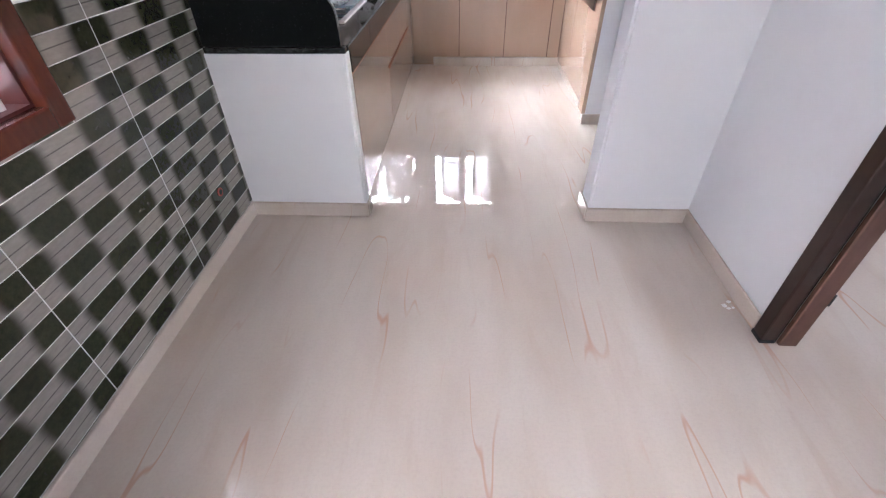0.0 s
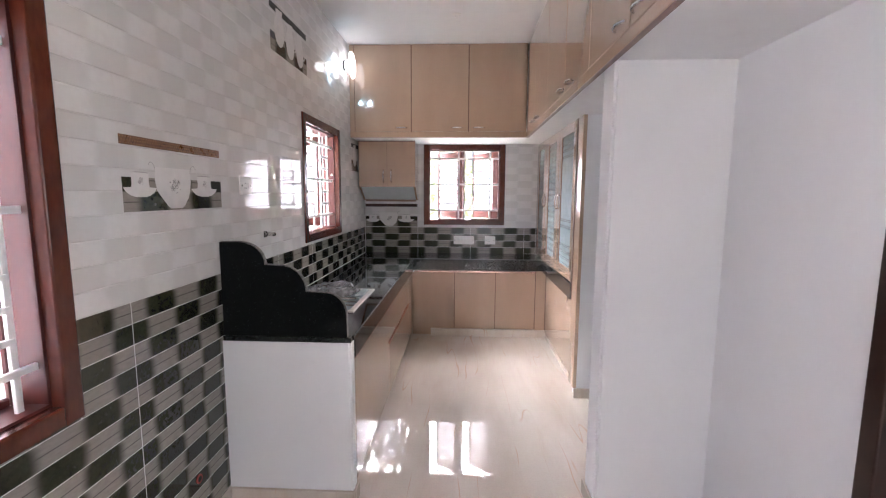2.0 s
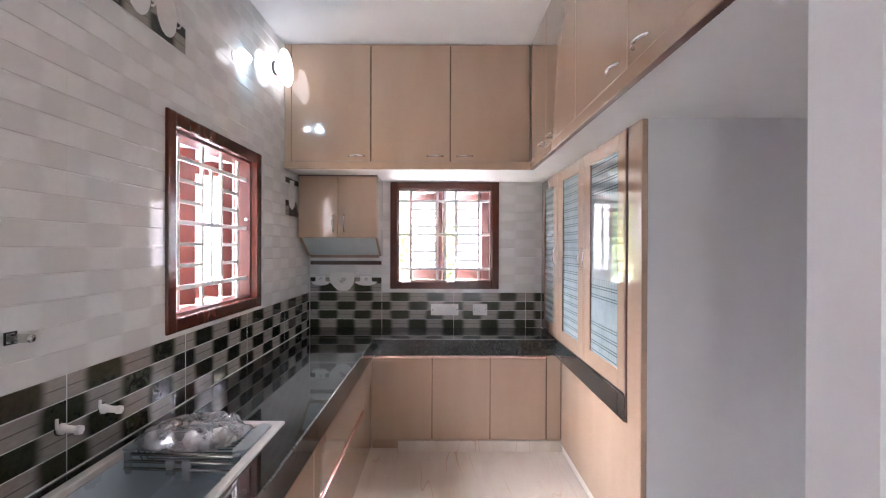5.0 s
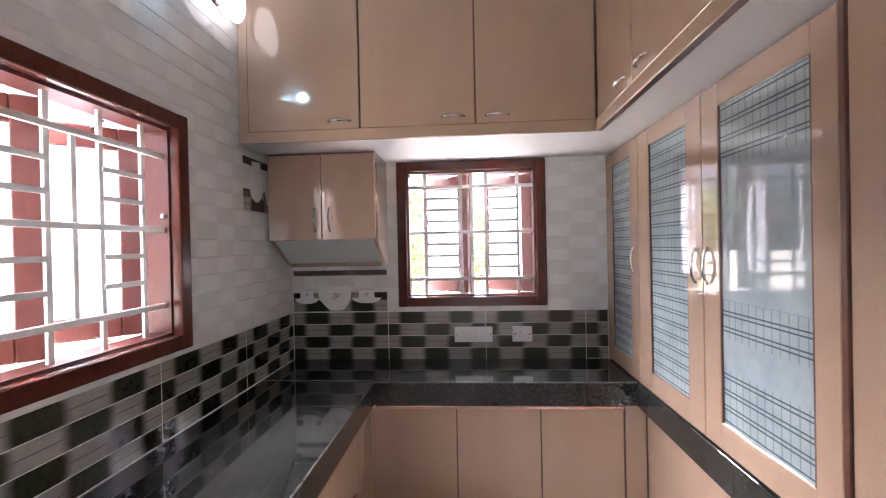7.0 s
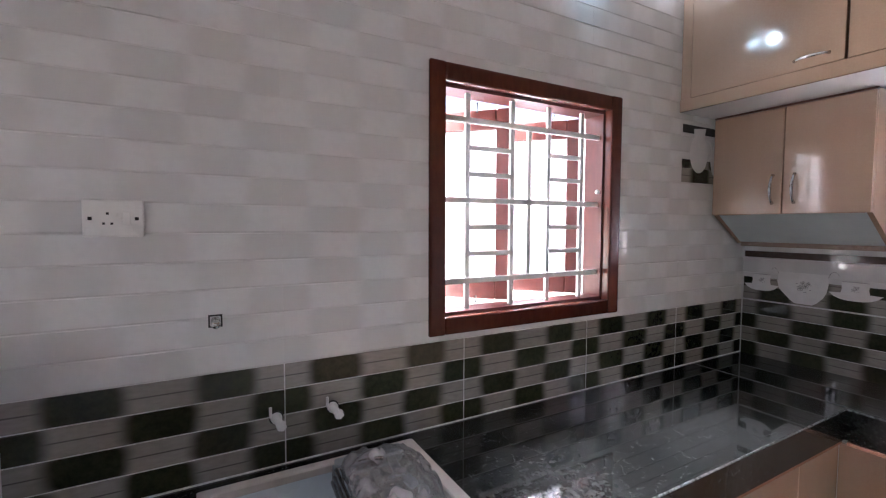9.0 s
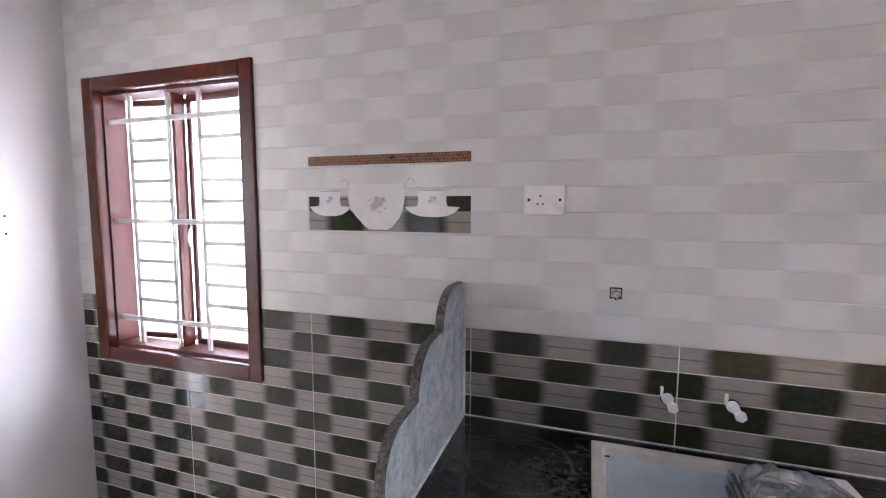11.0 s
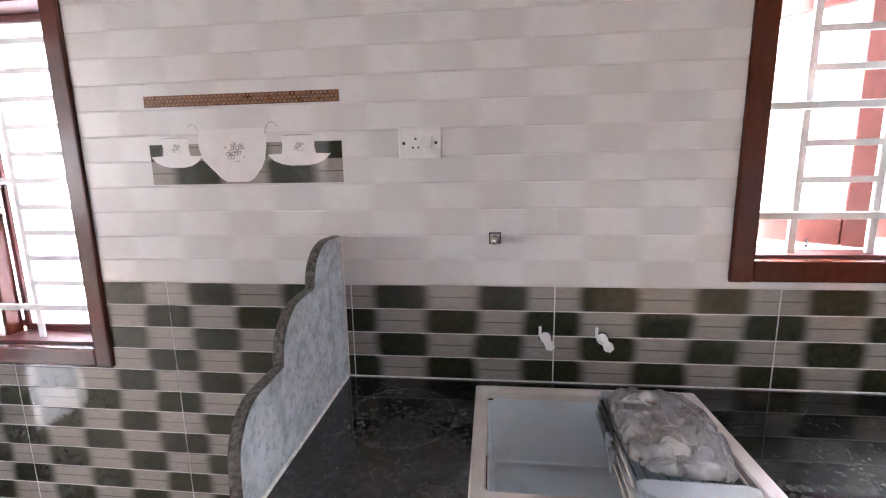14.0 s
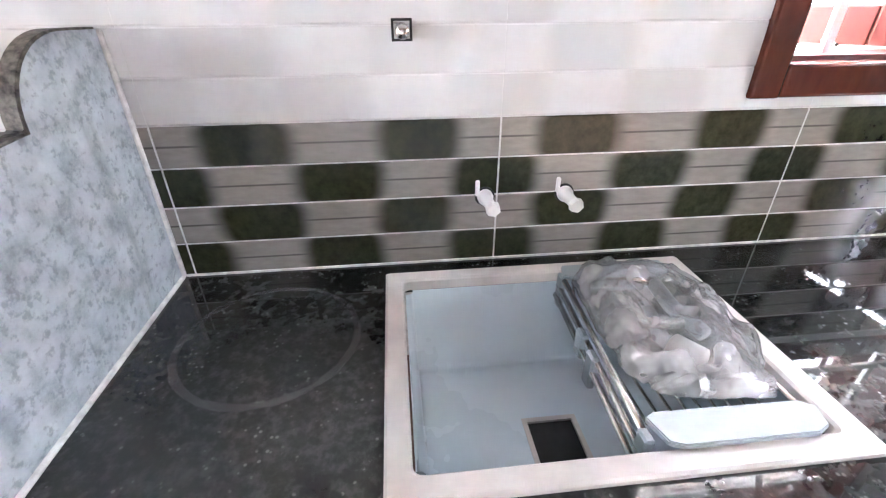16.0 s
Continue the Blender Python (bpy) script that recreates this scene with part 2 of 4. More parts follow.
def make_emit(name, colour, strength):
    k = Mat(name)
    k.b.inputs["Emission Color"].default_value = (*colour, 1)
    k.b.inputs["Emission Strength"].default_value = strength
    k.set((0.8, 0.8, 0.8), 0.4)
    return k.m


MARBLE, PAINT = make_marble(), make_paint()
CEILING_PAINT = make_paint("white_ceiling_paint", (0.76, 0.755, 0.765))
DADO, WHITE_TILE, GRANITE, RAW = make_dado(), make_white_tile(), make_granite(), make_raw_granite()
LAMINATE = make_laminate()
GRANITE_CLEAN = make_granite("clean_black_granite", 0.0, 0.07, (0.009, 0.0095, 0.0095))
GROUT = simple("white_cement_grout", (0.66, 0.65, 0.63), 0.8, vary=0.2, scale=60, bump=0.2)
MAHOGANY = make_wood("dark_mahogany_paint", (0.066, 0.014, 0.008), (0.092, 0.021, 0.011), 0.2)
RED_WOOD = make_wood("red_brown_shutter_paint", (0.055, 0.010, 0.0075), (0.075, 0.014, 0.010), 0.4)
DOOR_WOOD = make_wood("dark_brown_door_paint", (0.024, 0.011, 0.008), (0.036, 0.017, 0.012), 0.3)
EDGE_WOOD = make_wood("dark_brown_edge_band", (0.10, 0.045, 0.03), (0.14, 0.065, 0.045), 0.3)
BARS = simple("white_enamel_iron", (0.80, 0.80, 0.80), 0.35, vary=0.05)
CHROME = simple("brushed_chrome", (0.75, 0.74, 0.73), 0.16, 1.0, vary=0.05)
ROSE = simple("rose_gold_aluminium", (0.78, 0.50, 0.43), 0.2, 1.0, vary=0.08, scale=14)
FROSTED, ETCHED, BAG = make_frosted(), make_etched(), make_bag()
PLASTIC = simple("white_switch_plastic", (0.76, 0.75, 0.73), 0.3, vary=0.04)
# black for dark parts, and for shade painted into holes and grooves
DARK = simple("black_part_and_hole_shade", (0.008, 0.008, 0.008), 0.6)
SINK = simple("pale_grey_sink_composite", (0.56, 0.645, 0.70), 0.28, vary=0.03, scale=9)
RIM = simple("dusty_sink_rim", (0.56, 0.525, 0.495), 0.45, vary=0.12, scale=12)
EDGE_STONE = simple("rough_speckled_stone_edge", (0.10, 0.092, 0.08), 0.55, vary=0.9, scale=90, bump=0.4)
RACK = simple("grey_rack_plastic", (0.28, 0.315, 0.335), 0.35, vary=0.06)
STEEL = simple("stainless_steel", (0.62, 0.60, 0.57), 0.22, 1.0, vary=0.08)
CERAMIC = simple("white_printed_ceramic", (0.72, 0.71, 0.70), 0.14, vary=0.04)
FIELD = make_dado("dark_printed_picture_field", 8.0)
PRINT = simple("grey_printed_line", (0.16, 0.155, 0.15), 0.3)
BAND = simple("bronze_patterned_band", (0.14, 0.060, 0.022), 0.3, vary=0.55, scale=95)
DARK_BAND = simple("dark_brown_printed_band", (0.045, 0.028, 0.022), 0.12, vary=0.3, scale=60)
GOLD_DOT = simple("gold_printed_dot", (0.30, 0.16, 0.07), 0.3, vary=0.3, scale=90)
RED_PIPE = simple("red_pipe_plastic", (0.30, 0.03, 0.02), 0.4)
LIME = simple("white_lime_residue", (0.36, 0.35, 0.34), 0.6, vary=0.5, scale=40)
GRASS = simple("dry_sandy_yard", (0.39, 0.365, 0.325), 0.9, vary=0.25, scale=4)
LEAF = simple("green_leaves", (0.085, 0.12, 0.03), 0.55, vary=0.5, scale=3)
BARK = simple("tree_bark", (0.16, 0.11, 0.075), 0.85, vary=0.3, scale=12)
PLASTER = simple("pale_outside_plaster", (0.62, 0.60, 0.56), 0.8)
GLOW = make_emit("lit_white_diffuser", (1.0, 0.94, 0.93), 0.13)
LED = make_emit("cold_white_led", (0.62, 0.86, 1.0), 3.5)


# ---- building blocks ----
def box(bm, x0, x1, y0, y1, z0, z1, bevel=0.0, seg=1):
    m = Matrix.Translation(((x0 + x1) / 2, (y0 + y1) / 2, (z0 + z1) / 2)) @ Matrix.Diagonal((abs(x1 - x0), abs(y1 - y0), abs(z1 - z0), 1))
    vs = bmesh.ops.create_cube(bm, size=1, matrix=m)["verts"]
    if bevel:
        es = list({e for v in vs for e in v.link_edges})
        bmesh.ops.bevel(bm, geom=es, offset=bevel, segments=seg, profile=0.5, affect="EDGES")
    return bm


def boxed(*dims, bevel=0.0, seg=1):
    return box(bmesh.new(), *dims, bevel=bevel, seg=seg)


def tube(bm, pts, r, seg=8, caps=True):
    """A round bar along points; r may be one radius or one for each point."""
    pts = [Vector(p) for p in pts]
    rs = r if isinstance(r, (list, tuple)) else [r] * len(pts)
    rings, ref = [], None
    for i, p in enumerate(pts):
        d = (pts[min(i + 1, len(pts) - 1)] - pts[max(i - 1, 0)]).normalized()
        if ref is None:
            ref = d.orthogonal().normalized()
        ref = (ref - d * ref.dot(d)).normalized()
        side = d.cross(ref)
        rings.append([bm.verts.new(p + (ref * math.cos(a) + side * math.sin(a)) * rs[i]) for a in (2 * math.pi * j / seg for j in range(seg))])
    for a, b in zip(rings, rings[1:]):
        for j in range(seg):
            bm.faces.new((a[j], a[(j + 1) % seg], b[(j + 1) % seg], b[j]))
    if caps:
        bm.faces.new(list(reversed(rings[0]))), bm.faces.new(rings[-1])
    return bm


def slab_of(bm, outline, axis, lo, hi, bevel=0.0):
    """A plate with the given outline (pairs) that is thick along one axis."""
    def at(u, v, w):
        return {"x": (w, u, v), "y": (u, w, v), "z": (u, v, w)}[axis]
    vs = [bm.verts.new(at(u, v, lo)) for u, v in outline]
    face = bm.faces.new(vs)
    out = bmesh.ops.extrude_face_region(bm, geom=[face])["geom"]
    step = Vector(at(0, 0, hi - lo))
    for g in out:
        if isinstance(g, bmesh.types.BMVert):
            g.co += step
    bmesh.ops.recalc_face_normals(bm, faces=bm.faces)
    if bevel:
        es = [e for e in bm.edges if len(e.link_faces) == 2 and e.calc_face_angle(0) > 0.6]
        bmesh.ops.bevel(bm, geom=es, offset=bevel, segments=2, affect="EDGES")
    return bm


def link_mesh(name, bm, mats, smooth=False):
    me = bpy.data.meshes.new(name)
    bm.normal_update()
    bm.to_mesh(me)
    bm.free()
    for m in mats if isinstance(mats, (list, tuple)) else [mats]:
        me.materials.append(m)
    if smooth:
        for p in me.polygons:
            p.use_smooth = True
    return new(name, me)


def structure(name, bm, mats, label="", category="", smooth=False):
    return tagged(link_mesh(name, bm, mats, smooth), label, category, kind="structure")


def thing(name, at, label, category, group=""):
    ob = new(name)
    ob.empty_display_size = 0.05
    ob.location = at
    return tagged(ob, label, category, group)


def solo(name, bm, mats, at, label, category, group="", smooth=False):
    """A thing that is one plain mesh, with its origin at its base."""
    bmesh.ops.translate(bm, verts=bm.verts, vec=-Vector(at))
    ob = link_mesh(name, bm, mats, smooth)
    ob.location = at
    return tagged(ob, label, category, group)


def part(name, bm, mats, parent, label="", smooth=False):
    """A mesh in world places, as a part of a thing or of a part."""
    root = parent
    while root.parent:
        root = root.parent
    bmesh.ops.translate(bm, verts=bm.verts, vec=-root.location)
    ob = link_mesh(name, bm, mats, smooth)
    ob.parent = parent
    if label:
        ob["label"] = label
    return ob


# ---- the plan ----
LEFT, BACK, CEIL = -1.178, 5.33, 2.985         # faces of the tiled walls, underside of the ceiling
TILE = 0.008
COURSE, WIDE = 4 * ROW, 0.614
DADO_TOP = 1.150
COUNTER, FASCIA = 0.850, 0.727
SOFFIT = 2.095
W1 = (0.542, 1.445, 0.855, 2.093)               # windows of the tiled wall: along the wall and up
W2 = (3.368, 4.302, 1.170, 2.104)
W3 = (-0.490, 0.437, 1.180, 2.092)              # window of the end wall


def wall_with_holes(bm, axis, lo, hi, u0, u1, z0, z1, holes):
    """A thick wall across one axis, cut by rectangular holes (u0, u1, z0, z1)."""
    us = sorted({u0, u1, *[h[0] for h in holes], *[h[1] for h in holes]})
    zs = sorted({z0, z1, *[h[2] for h in holes], *[h[3] for h in holes]})
    for a, b in zip(us, us[1:]):
        for c, d in zip(zs, zs[1:]):
            if not any(h[0] <= a and b <= h[1] and h[2] <= c and d <= h[3] for h in holes):
                box(bm, *((lo, hi, a, b) if axis == "x" else (a, b, lo, hi)), c, d)
    bmesh.ops.remove_doubles(bm, verts=bm.verts, dist=0.0001)
    seen = {}
    for f in bm.faces:
        seen.setdefault(tuple(round(v, 3) for v in f.calc_center_median()), []).append(f)
    bmesh.ops.delete(bm, geom=[f for fs in seen.values() if len(fs) > 1 for f in fs], context="FACES_ONLY")
    return bm


def grow(w, d):
    return (w[0] + d, w[1] - d, w[2] + d, w[3] - d)


wall_left = structure("wall_west", wall_with_holes(bmesh.new(), "x", -1.41, LEFT - TILE, 0.437, BACK + 0.24, 0, CEIL, [grow(W1, 0.01), grow(W2, 0.01)]),
                      GROUT, "tiled kitchen wall with two barred windows", "wall")
wall_back = structure("wall_north", wall_with_holes(bmesh.new(), "y", BACK + TILE, 5.57, LEFT - TILE, 1.75, 0, CEIL, [grow(W3, 0.01)]),
                      GROUT, "tiled end wall of the kitchen with one window", "wall")
structure("floor", boxed(-1.41, 4.3, -4.4, 5.57, -0.12, 0), MARBLE, "polished beige marble floor with reddish veins", "floor")
structure("ceiling", boxed(-1.41, 4.3, -4.4, 5.57, CEIL, CEIL + 0.15), CEILING_PAINT, "plain white painted ceiling", "ceiling")
# unseen outer walls; their openings are added to let lamp light in
structure("wall_hall_west", wall_with_holes(bmesh.new(), "x", -1.41, LEFT - TILE, -4.4, 0.437, 0, CEIL, [(-2.6, -1.2, 0.9, 2.2)]), PAINT, "unseen white painted wall with a wide opening added for daylight", "wall")
structure("wall_hall_south", wall_with_holes(bmesh.new(), "y", -4.4, -4.18, LEFT - TILE, 4.3, 0, CEIL, [(2.6, 3.8, 1.1, 2.3)]), PAINT, "unseen white painted wall with an opening added for daylight", "wall")
structure("wall_hall_east", wall_with_holes(bmesh.new(), "x", 4.1, 4.3, -4.18, 5.57, 0, CEIL, [(0.7, 2.0, 1.0, 2.2)]), PAINT, "unseen white painted wall with an opening added for daylight", "wall")
# the wall with the wide opening through which the kitchen is entered
structure("wall_south", wall_with_holes(bmesh.new(), "y", 0.207, 0.437, LEFT - TILE, 4.1, 0, CEIL, [(-0.66, 1.113, 0, 2.25)]), PAINT,
          "white painted wall beside the wide kitchen opening", "wall")
# the wall with the door to the side room, the pillar and the niche
structure("wall_east", wall_with_holes(bmesh.new(), "x", 1.113, 1.215, 0.437, 2.345, 0, SOFFIT, [(0.50, 1.415, 0, 2.06)]), PAINT,
          "white painted wall with a doorway", "wall")
bm = bmesh.new()
box(bm, 0.605, 1.112, 2.212, 2.37, 0, SOFFIT)
bmesh.ops.bevel(bm, geom=[e for e in bm.edges if all(v.co.x < 0.7 for v in e.verts) and abs(e.verts[0].co.z - e.verts[1].co.z) > 1], offset=0.012, segments=4, affect="EDGES")
structure("pillar", bm, PAINT, "white painted wall pier with a rounded corner", "pillar", smooth=False)
structure("wall_niche", boxed(0.835, 1.75, 3.46, 3.56, 0, SOFFIT), PAINT, "white painted end wall of the niche", "wall")
structure("wall_niche_east", boxed(1.75, 1.85, 2.245, 5.57, 0, CEIL), PAINT, "white painted wall", "wall")
# added out of view to block outside light from the side room
structure("wall_room_north", boxed(1.85, 4.1, 5.35, 5.57, 0, CEIL), PAINT, "unseen plain white wall added to keep outside light out", "wall")
structure("wall_side_north", boxed(1.215, 1.75, 2.245, 2.345, 0, SOFFIT), PAINT, "white painted wall", "wall")
structure("loft_slab", slab_of(bmesh.new(), [(0.592, 0.437), (1.75, 0.437), (1.75, BACK), (LEFT, BACK), (LEFT, 4.722), (0.592, 4.722)], "z", SOFFIT, SOFFIT + 0.05),
          CEILING_PAINT, "white concrete loft slab over the cabinets", "loft slab")

# stub wall that closes the end of the worktop
bm = boxed(LEFT, -0.558, 2.222, 2.300, 0, 0.825)
bmesh.ops.bevel(bm, geom=[e for e in bm.edges if all(v.co.x > -0.6 for v in e.verts) and abs(e.verts[0].co.z - e.verts[1].co.z) > .5], offset=0.012, segments=3, affect="EDGES")
structure("stub_wall", bm, PAINT, "low white painted wall at the end of the worktop", "wall")

# skirting
def skirt(x0, x1, y0, y1, label="beige marble skirting along the wall foot"):
    return structure("baseboard", boxed(x0, x1, y0, y1, 0.0, 0.076, bevel=0.003), MARBLE, label, "skirting")


skirt(LEFT + 0.012, -0.548, 2.200, 2.2205)
skirt(-0.557, -0.545, 2.2215, 2.300)
skirt(0.594, 1.100, 2.190, 2.2105)
skirt(0.592, 0.604, 2.211, 2.38)
skirt(1.1005, 1.1125, 1.47, 2.2205)
skirt(LEFT - TILE, LEFT + 0.011, 0.44, 2.221)
skirt(0.815, 1.749, 3.447, 3.4595)
skirt(-1.166, -0.67, 0.4375, 0.449)

# doorway of the side room
door = tagged(new("door_1"), "dark brown wooden door frame without its leaf", "door frame", kind="structure")
for nm, d in (("jamb", (1.095, 1.150, 1.405, 1.465, 0.0, 2.10)), ("jamb", (1.095, 1.150, 0.45, 0.51, 0.0, 2.10)), ("lintel", (1.095, 1.150, 0.51, 1.405, 2.03, 2.094))):
    part(nm, boxed(*d, bevel=0.006, seg=2), DOOR_WOOD, door)
# black strip puts the groove's shade into colour
part("rebate", boxed(1.1505, 1.1595, 1.412, 1.414, 0.0, 2.03), DARK, door, "black strip for the shade in the rebate groove")
part("stop_bead", boxed(1.160, 1.228, 1.392, 1.4145, 0.0, 2.03, bevel=0.004), EDGE_WOOD, door, "reddish brown inner jamb")
part("stop_bead", boxed(1.160, 1.228, 0.5005, 0.523, 0.0, 2.03, bevel=0.004), EDGE_WOOD, door, "reddish brown inner jamb")
part("hinge", tube(bmesh.new(), [(1.231, 1.396, 0.22), (1.231, 1.396, 0.27)], 0.0045, 10), DARK, door, "small dark hinge pin")
part("jamb_foot", boxed(1.090, 1.153, 1.400, 1.468, 0.0, 0.022, bevel=0.007), DARK, door, "rough unpainted foot of the jamb")


# ---- windows ----
def bow_handle(bm, a, b, out, lift=0.022, r=0.0045):
    """A bowed bar handle from a to b that stands off the door along out."""
    a, b, out = Vector(a), Vector(b), Vector(out)
    pts = []
    for i in range(9):
        f = i / 8
        pts.append(a.lerp(b, f) + out * (lift * math.sin(math.pi * f) ** 0.6 + 0.002))
    rs = [r * (1.5 if i in (0, 8) else 1.0 + 0.5 * math.sin(math.pi * i / 8)) for i in range(9)]
    return tube(bm, pts, rs, 8)


def window(name, axis, wall, hole, out, bars_at, rails, rungs, ladders, shutters, label, mullion=None, grille_depth=0.055, sw=0.075, free=None):
    """A wooden frame with an iron grille and hinged shutters. axis: the wall's normal; out: the way out of the house along it."""
    top = tagged(new(name), label, "window", kind="structure")
    sf = free or sw                             # width of the stile at the free edge of a leaf
    u0, u1, z0, z1 = hole

    def dims(a, b, c, d, e, f):
        """u from a to b, depth from c to d (outward), z from e to f."""
        p, q = wall + out * c, wall + out * d
        lo, hi = min(p, q), max(p, q)
        return (lo, hi, a, b, e, f) if axis == "x" else (a, b, lo, hi, e, f)

    w = 0.062
    fr = part("window_frame", box(bmesh.new(), *dims(u0, u0 + w, -0.012, 0.13, z0, z1), bevel=0.006, seg=2), MAHOGANY, top)
    part("window_frame", box(bmesh.new(), *dims(u1 - w, u1, -0.012, 0.13, z0, z1), bevel=0.006, seg=2), MAHOGANY, top)
    part("window_frame", box(bmesh.new(), *dims(u0 + w, u1 - w, -0.0115, 0.13, z1 - w, z1 - 0.001), bevel=0.006, seg=2), MAHOGANY, top)
    part("window_frame", box(bmesh.new(), *dims(u0 + w, u1 - w, -0.0115, 0.13, z0 + 0.001, z0 + w), bevel=0.006, seg=2), MAHOGANY, top)
    # rebate bead round the opening
    for a, b, e, f in ((u0 + w, u0 + w + 0.009, z0 + w, z1 - w), (u1 - w - 0.009, u1 - w, z0 + w, z1 - w),
                       (u0 + w + 0.009, u1 - w - 0.009, z1 - w - 0.009, z1 - w), (u0 + w + 0.009, u1 - w - 0.009, z0 + w, z0 + w + 0.009)):
        part("rebate_bead", box(bmesh.new(), *dims(a, b, 0.03, 0.1295, e, f)), RED_WOOD, top)
    if mullion:
        part("mullion", box(bmesh.new(), *dims(mullion - 0.007, mullion + 0.007, 0.07, 0.13, z0 + w, z1 - w), bevel=0.004), MAHOGANY, top)
    # grille
    g = part("grille", box(bmesh.new(), *dims(u0 + w, u0 + w + 0.004, grille_depth, grille_depth + 0.008, rails[0] - 0.02, rails[0] + 0.02)), BARS, top, "white painted iron grille")
    d0 = grille_depth
    for z in rails:
        part("grille_bar", box(bmesh.new(), *dims(u0 + w, u1 - w, d0 - 0.006, d0 + 0.006, z - 0.0105, z + 0.0105), bevel=0.002), BARS, g)
    for u in bars_at:
        lo, hi = (rails[0], rails[-1]) if u < 0 and axis == "x" else (z0 + w, z1 - w)
        part("grille_bar", box(bmesh.new(), *dims(abs(u) - 0.0105 if axis == "x" else u - 0.0105, abs(u) + 0.0105 if axis == "x" else u + 0.0105, d0 + 0.0062, d0 + 0.018, lo, hi), bevel=0.002), BARS, g)
    for a, b in ladders:
        for z in rungs:
            part("grille_bar", box(bmesh.new(), *dims(a, b, d0 + 0.001, d0 + 0.009, z - 0.009, z + 0.009)), BARS, g)
    # shutters: hinge place, the way of the closed leaf, width, angle
    for hinge, way, width, angle in shutters:
        ca, sa = math.cos(radians(angle)), math.sin(radians(angle))
        h0, h1 = z0 + w + 0.006, z1 - w - 0.006

        def leaf(s0, s1, zz0, zz1, thick=0.034, shift=0.0):
            b = box(bmesh.new(), s0, s1, shift - thick / 2, shift + thick / 2, zz0, zz1, bevel=0.004 if thick > 0.02 else 0)
            for v in b.verts:
                s, d, z = v.co
                uu = hinge + way * (s * ca - d * sa * 1.0)
                dd = 0.145 + s * sa + d * ca
                p = wall + out * dd
                v.co = (p, uu, z) if axis == "x" else (uu, p, z)
            bmesh.ops.recalc_face_normals(b, faces=b.faces)
            return b

        st = part("shutter", leaf(0, sw, h0, h1), RED_WOOD, top, "red-brown wooden shutter with a frosted pane")
        part("stile", leaf(width - sf, width, h0, h1), RED_WOOD, st)
        part("rail", leaf(sw + 0.0001, width - sf - 0.0001, h1 - sw - 0.01, h1), RED_WOOD, st)
        part("rail", leaf(sw + 0.0001, width - sf - 0.0001, h0, h0 + sw + 0.01), RED_WOOD, st)
        if angle > 20:
            for zz in (h1 - 0.012, h0 + 0.012):
                ends = [(hinge + way * 0.20, 0.125), (hinge + way * 0.16 * ca, 0.145 + 0.16 * sa)]
                pts = [(wall + out * dd, uu, zz) if axis == "x" else (uu, wall + out * dd, zz) for uu, dd in ends]
                part("stay", tube(bmesh.new(), pts, 0.004, 6), DARK, st, "thin dark iron stay")
        part("pane", leaf(sw - 0.005, width - sf + 0.005, h0 + sw + 0.005, h1 - sw - 0.005, 0.005), FROSTED, st, "white frosted glass pane")
    return top


def ladder_rungs(rails, n):
    out = []
    for a, b in zip(rails, rails[1:]):
        out += [a + (b - a) * (i + 1) / n for i in range(n - 1)]
    return out


R1 = [1.04, 1.48, 1.915]
w1 = window("window_1", "x", LEFT, W1, -1, [0.722, 0.94, 1.11, 1.325], R1, ladder_rungs(R1, 5), [(0.722, 0.94), (1.11, 1.325)],
       [(0.612, 1, 0.335, 7), (1.378, -1, 0.41, 0)], "dark red wooden window with white bars and frosted closed shutters", mullion=0.957, sw=0.017)
part("shutter_pull", bow_handle(bmesh.new(), (LEFT - 0.118, 0.985, 1.36), (LEFT - 0.118, 0.985, 1.46), (1, 0, 0), 0.02, 0.003), CHROME, w1, "small bowed metal pull")
R2 = [1.348, 1.645, 1.935]
w2 = window("window_2", "x", LEFT, W2, -1, [3.562, 3.767, -3.854, 3.955, 4.14], R2, ladder_rungs(R2, 3), [(3.562, 3.767), (3.955, 4.14)],
       [(3.842, -1, 0.40, 46), (4.24, -1, 0.40, 46)], "dark red wooden window with white bars and open shutters")
part("bolt", tube(bmesh.new(), [(LEFT - 0.05, 4.241, 1.70), (LEFT - 0.05, 4.222, 1.70), (LEFT - 0.05, 4.216, 1.70)], [0.008, 0.010, 0.006], 10), BARS, w2, "small white bolt knob", smooth=True)
R3 = [1.348, 1.645, 1.935]
window("window_3", "y", BACK, W3, 1, [-0.318, -0.09, -0.02, 0.07, 0.27], R3, ladder_rungs(R3, 4), [(-0.318, -0.09), (0.07, 0.27)],
       [(-0.045, -1, 0.375, 34), (0.372, -1, 0.375, 38)], "dark red wooden window with white bars and half-open shutters", mullion=-0.03, free=0.032)


# ---- fitted cabinets ----
def handle(parent, a, b, out, lift=0.022, r=0.0045):
    return part("handle", bow_handle(bmesh.new(), a, b, out, lift, r), CHROME, parent, "bowed chrome handle", smooth=True)


LOFT0, LOFT1 = SOFFIT + 0.052, CEIL - 0.004
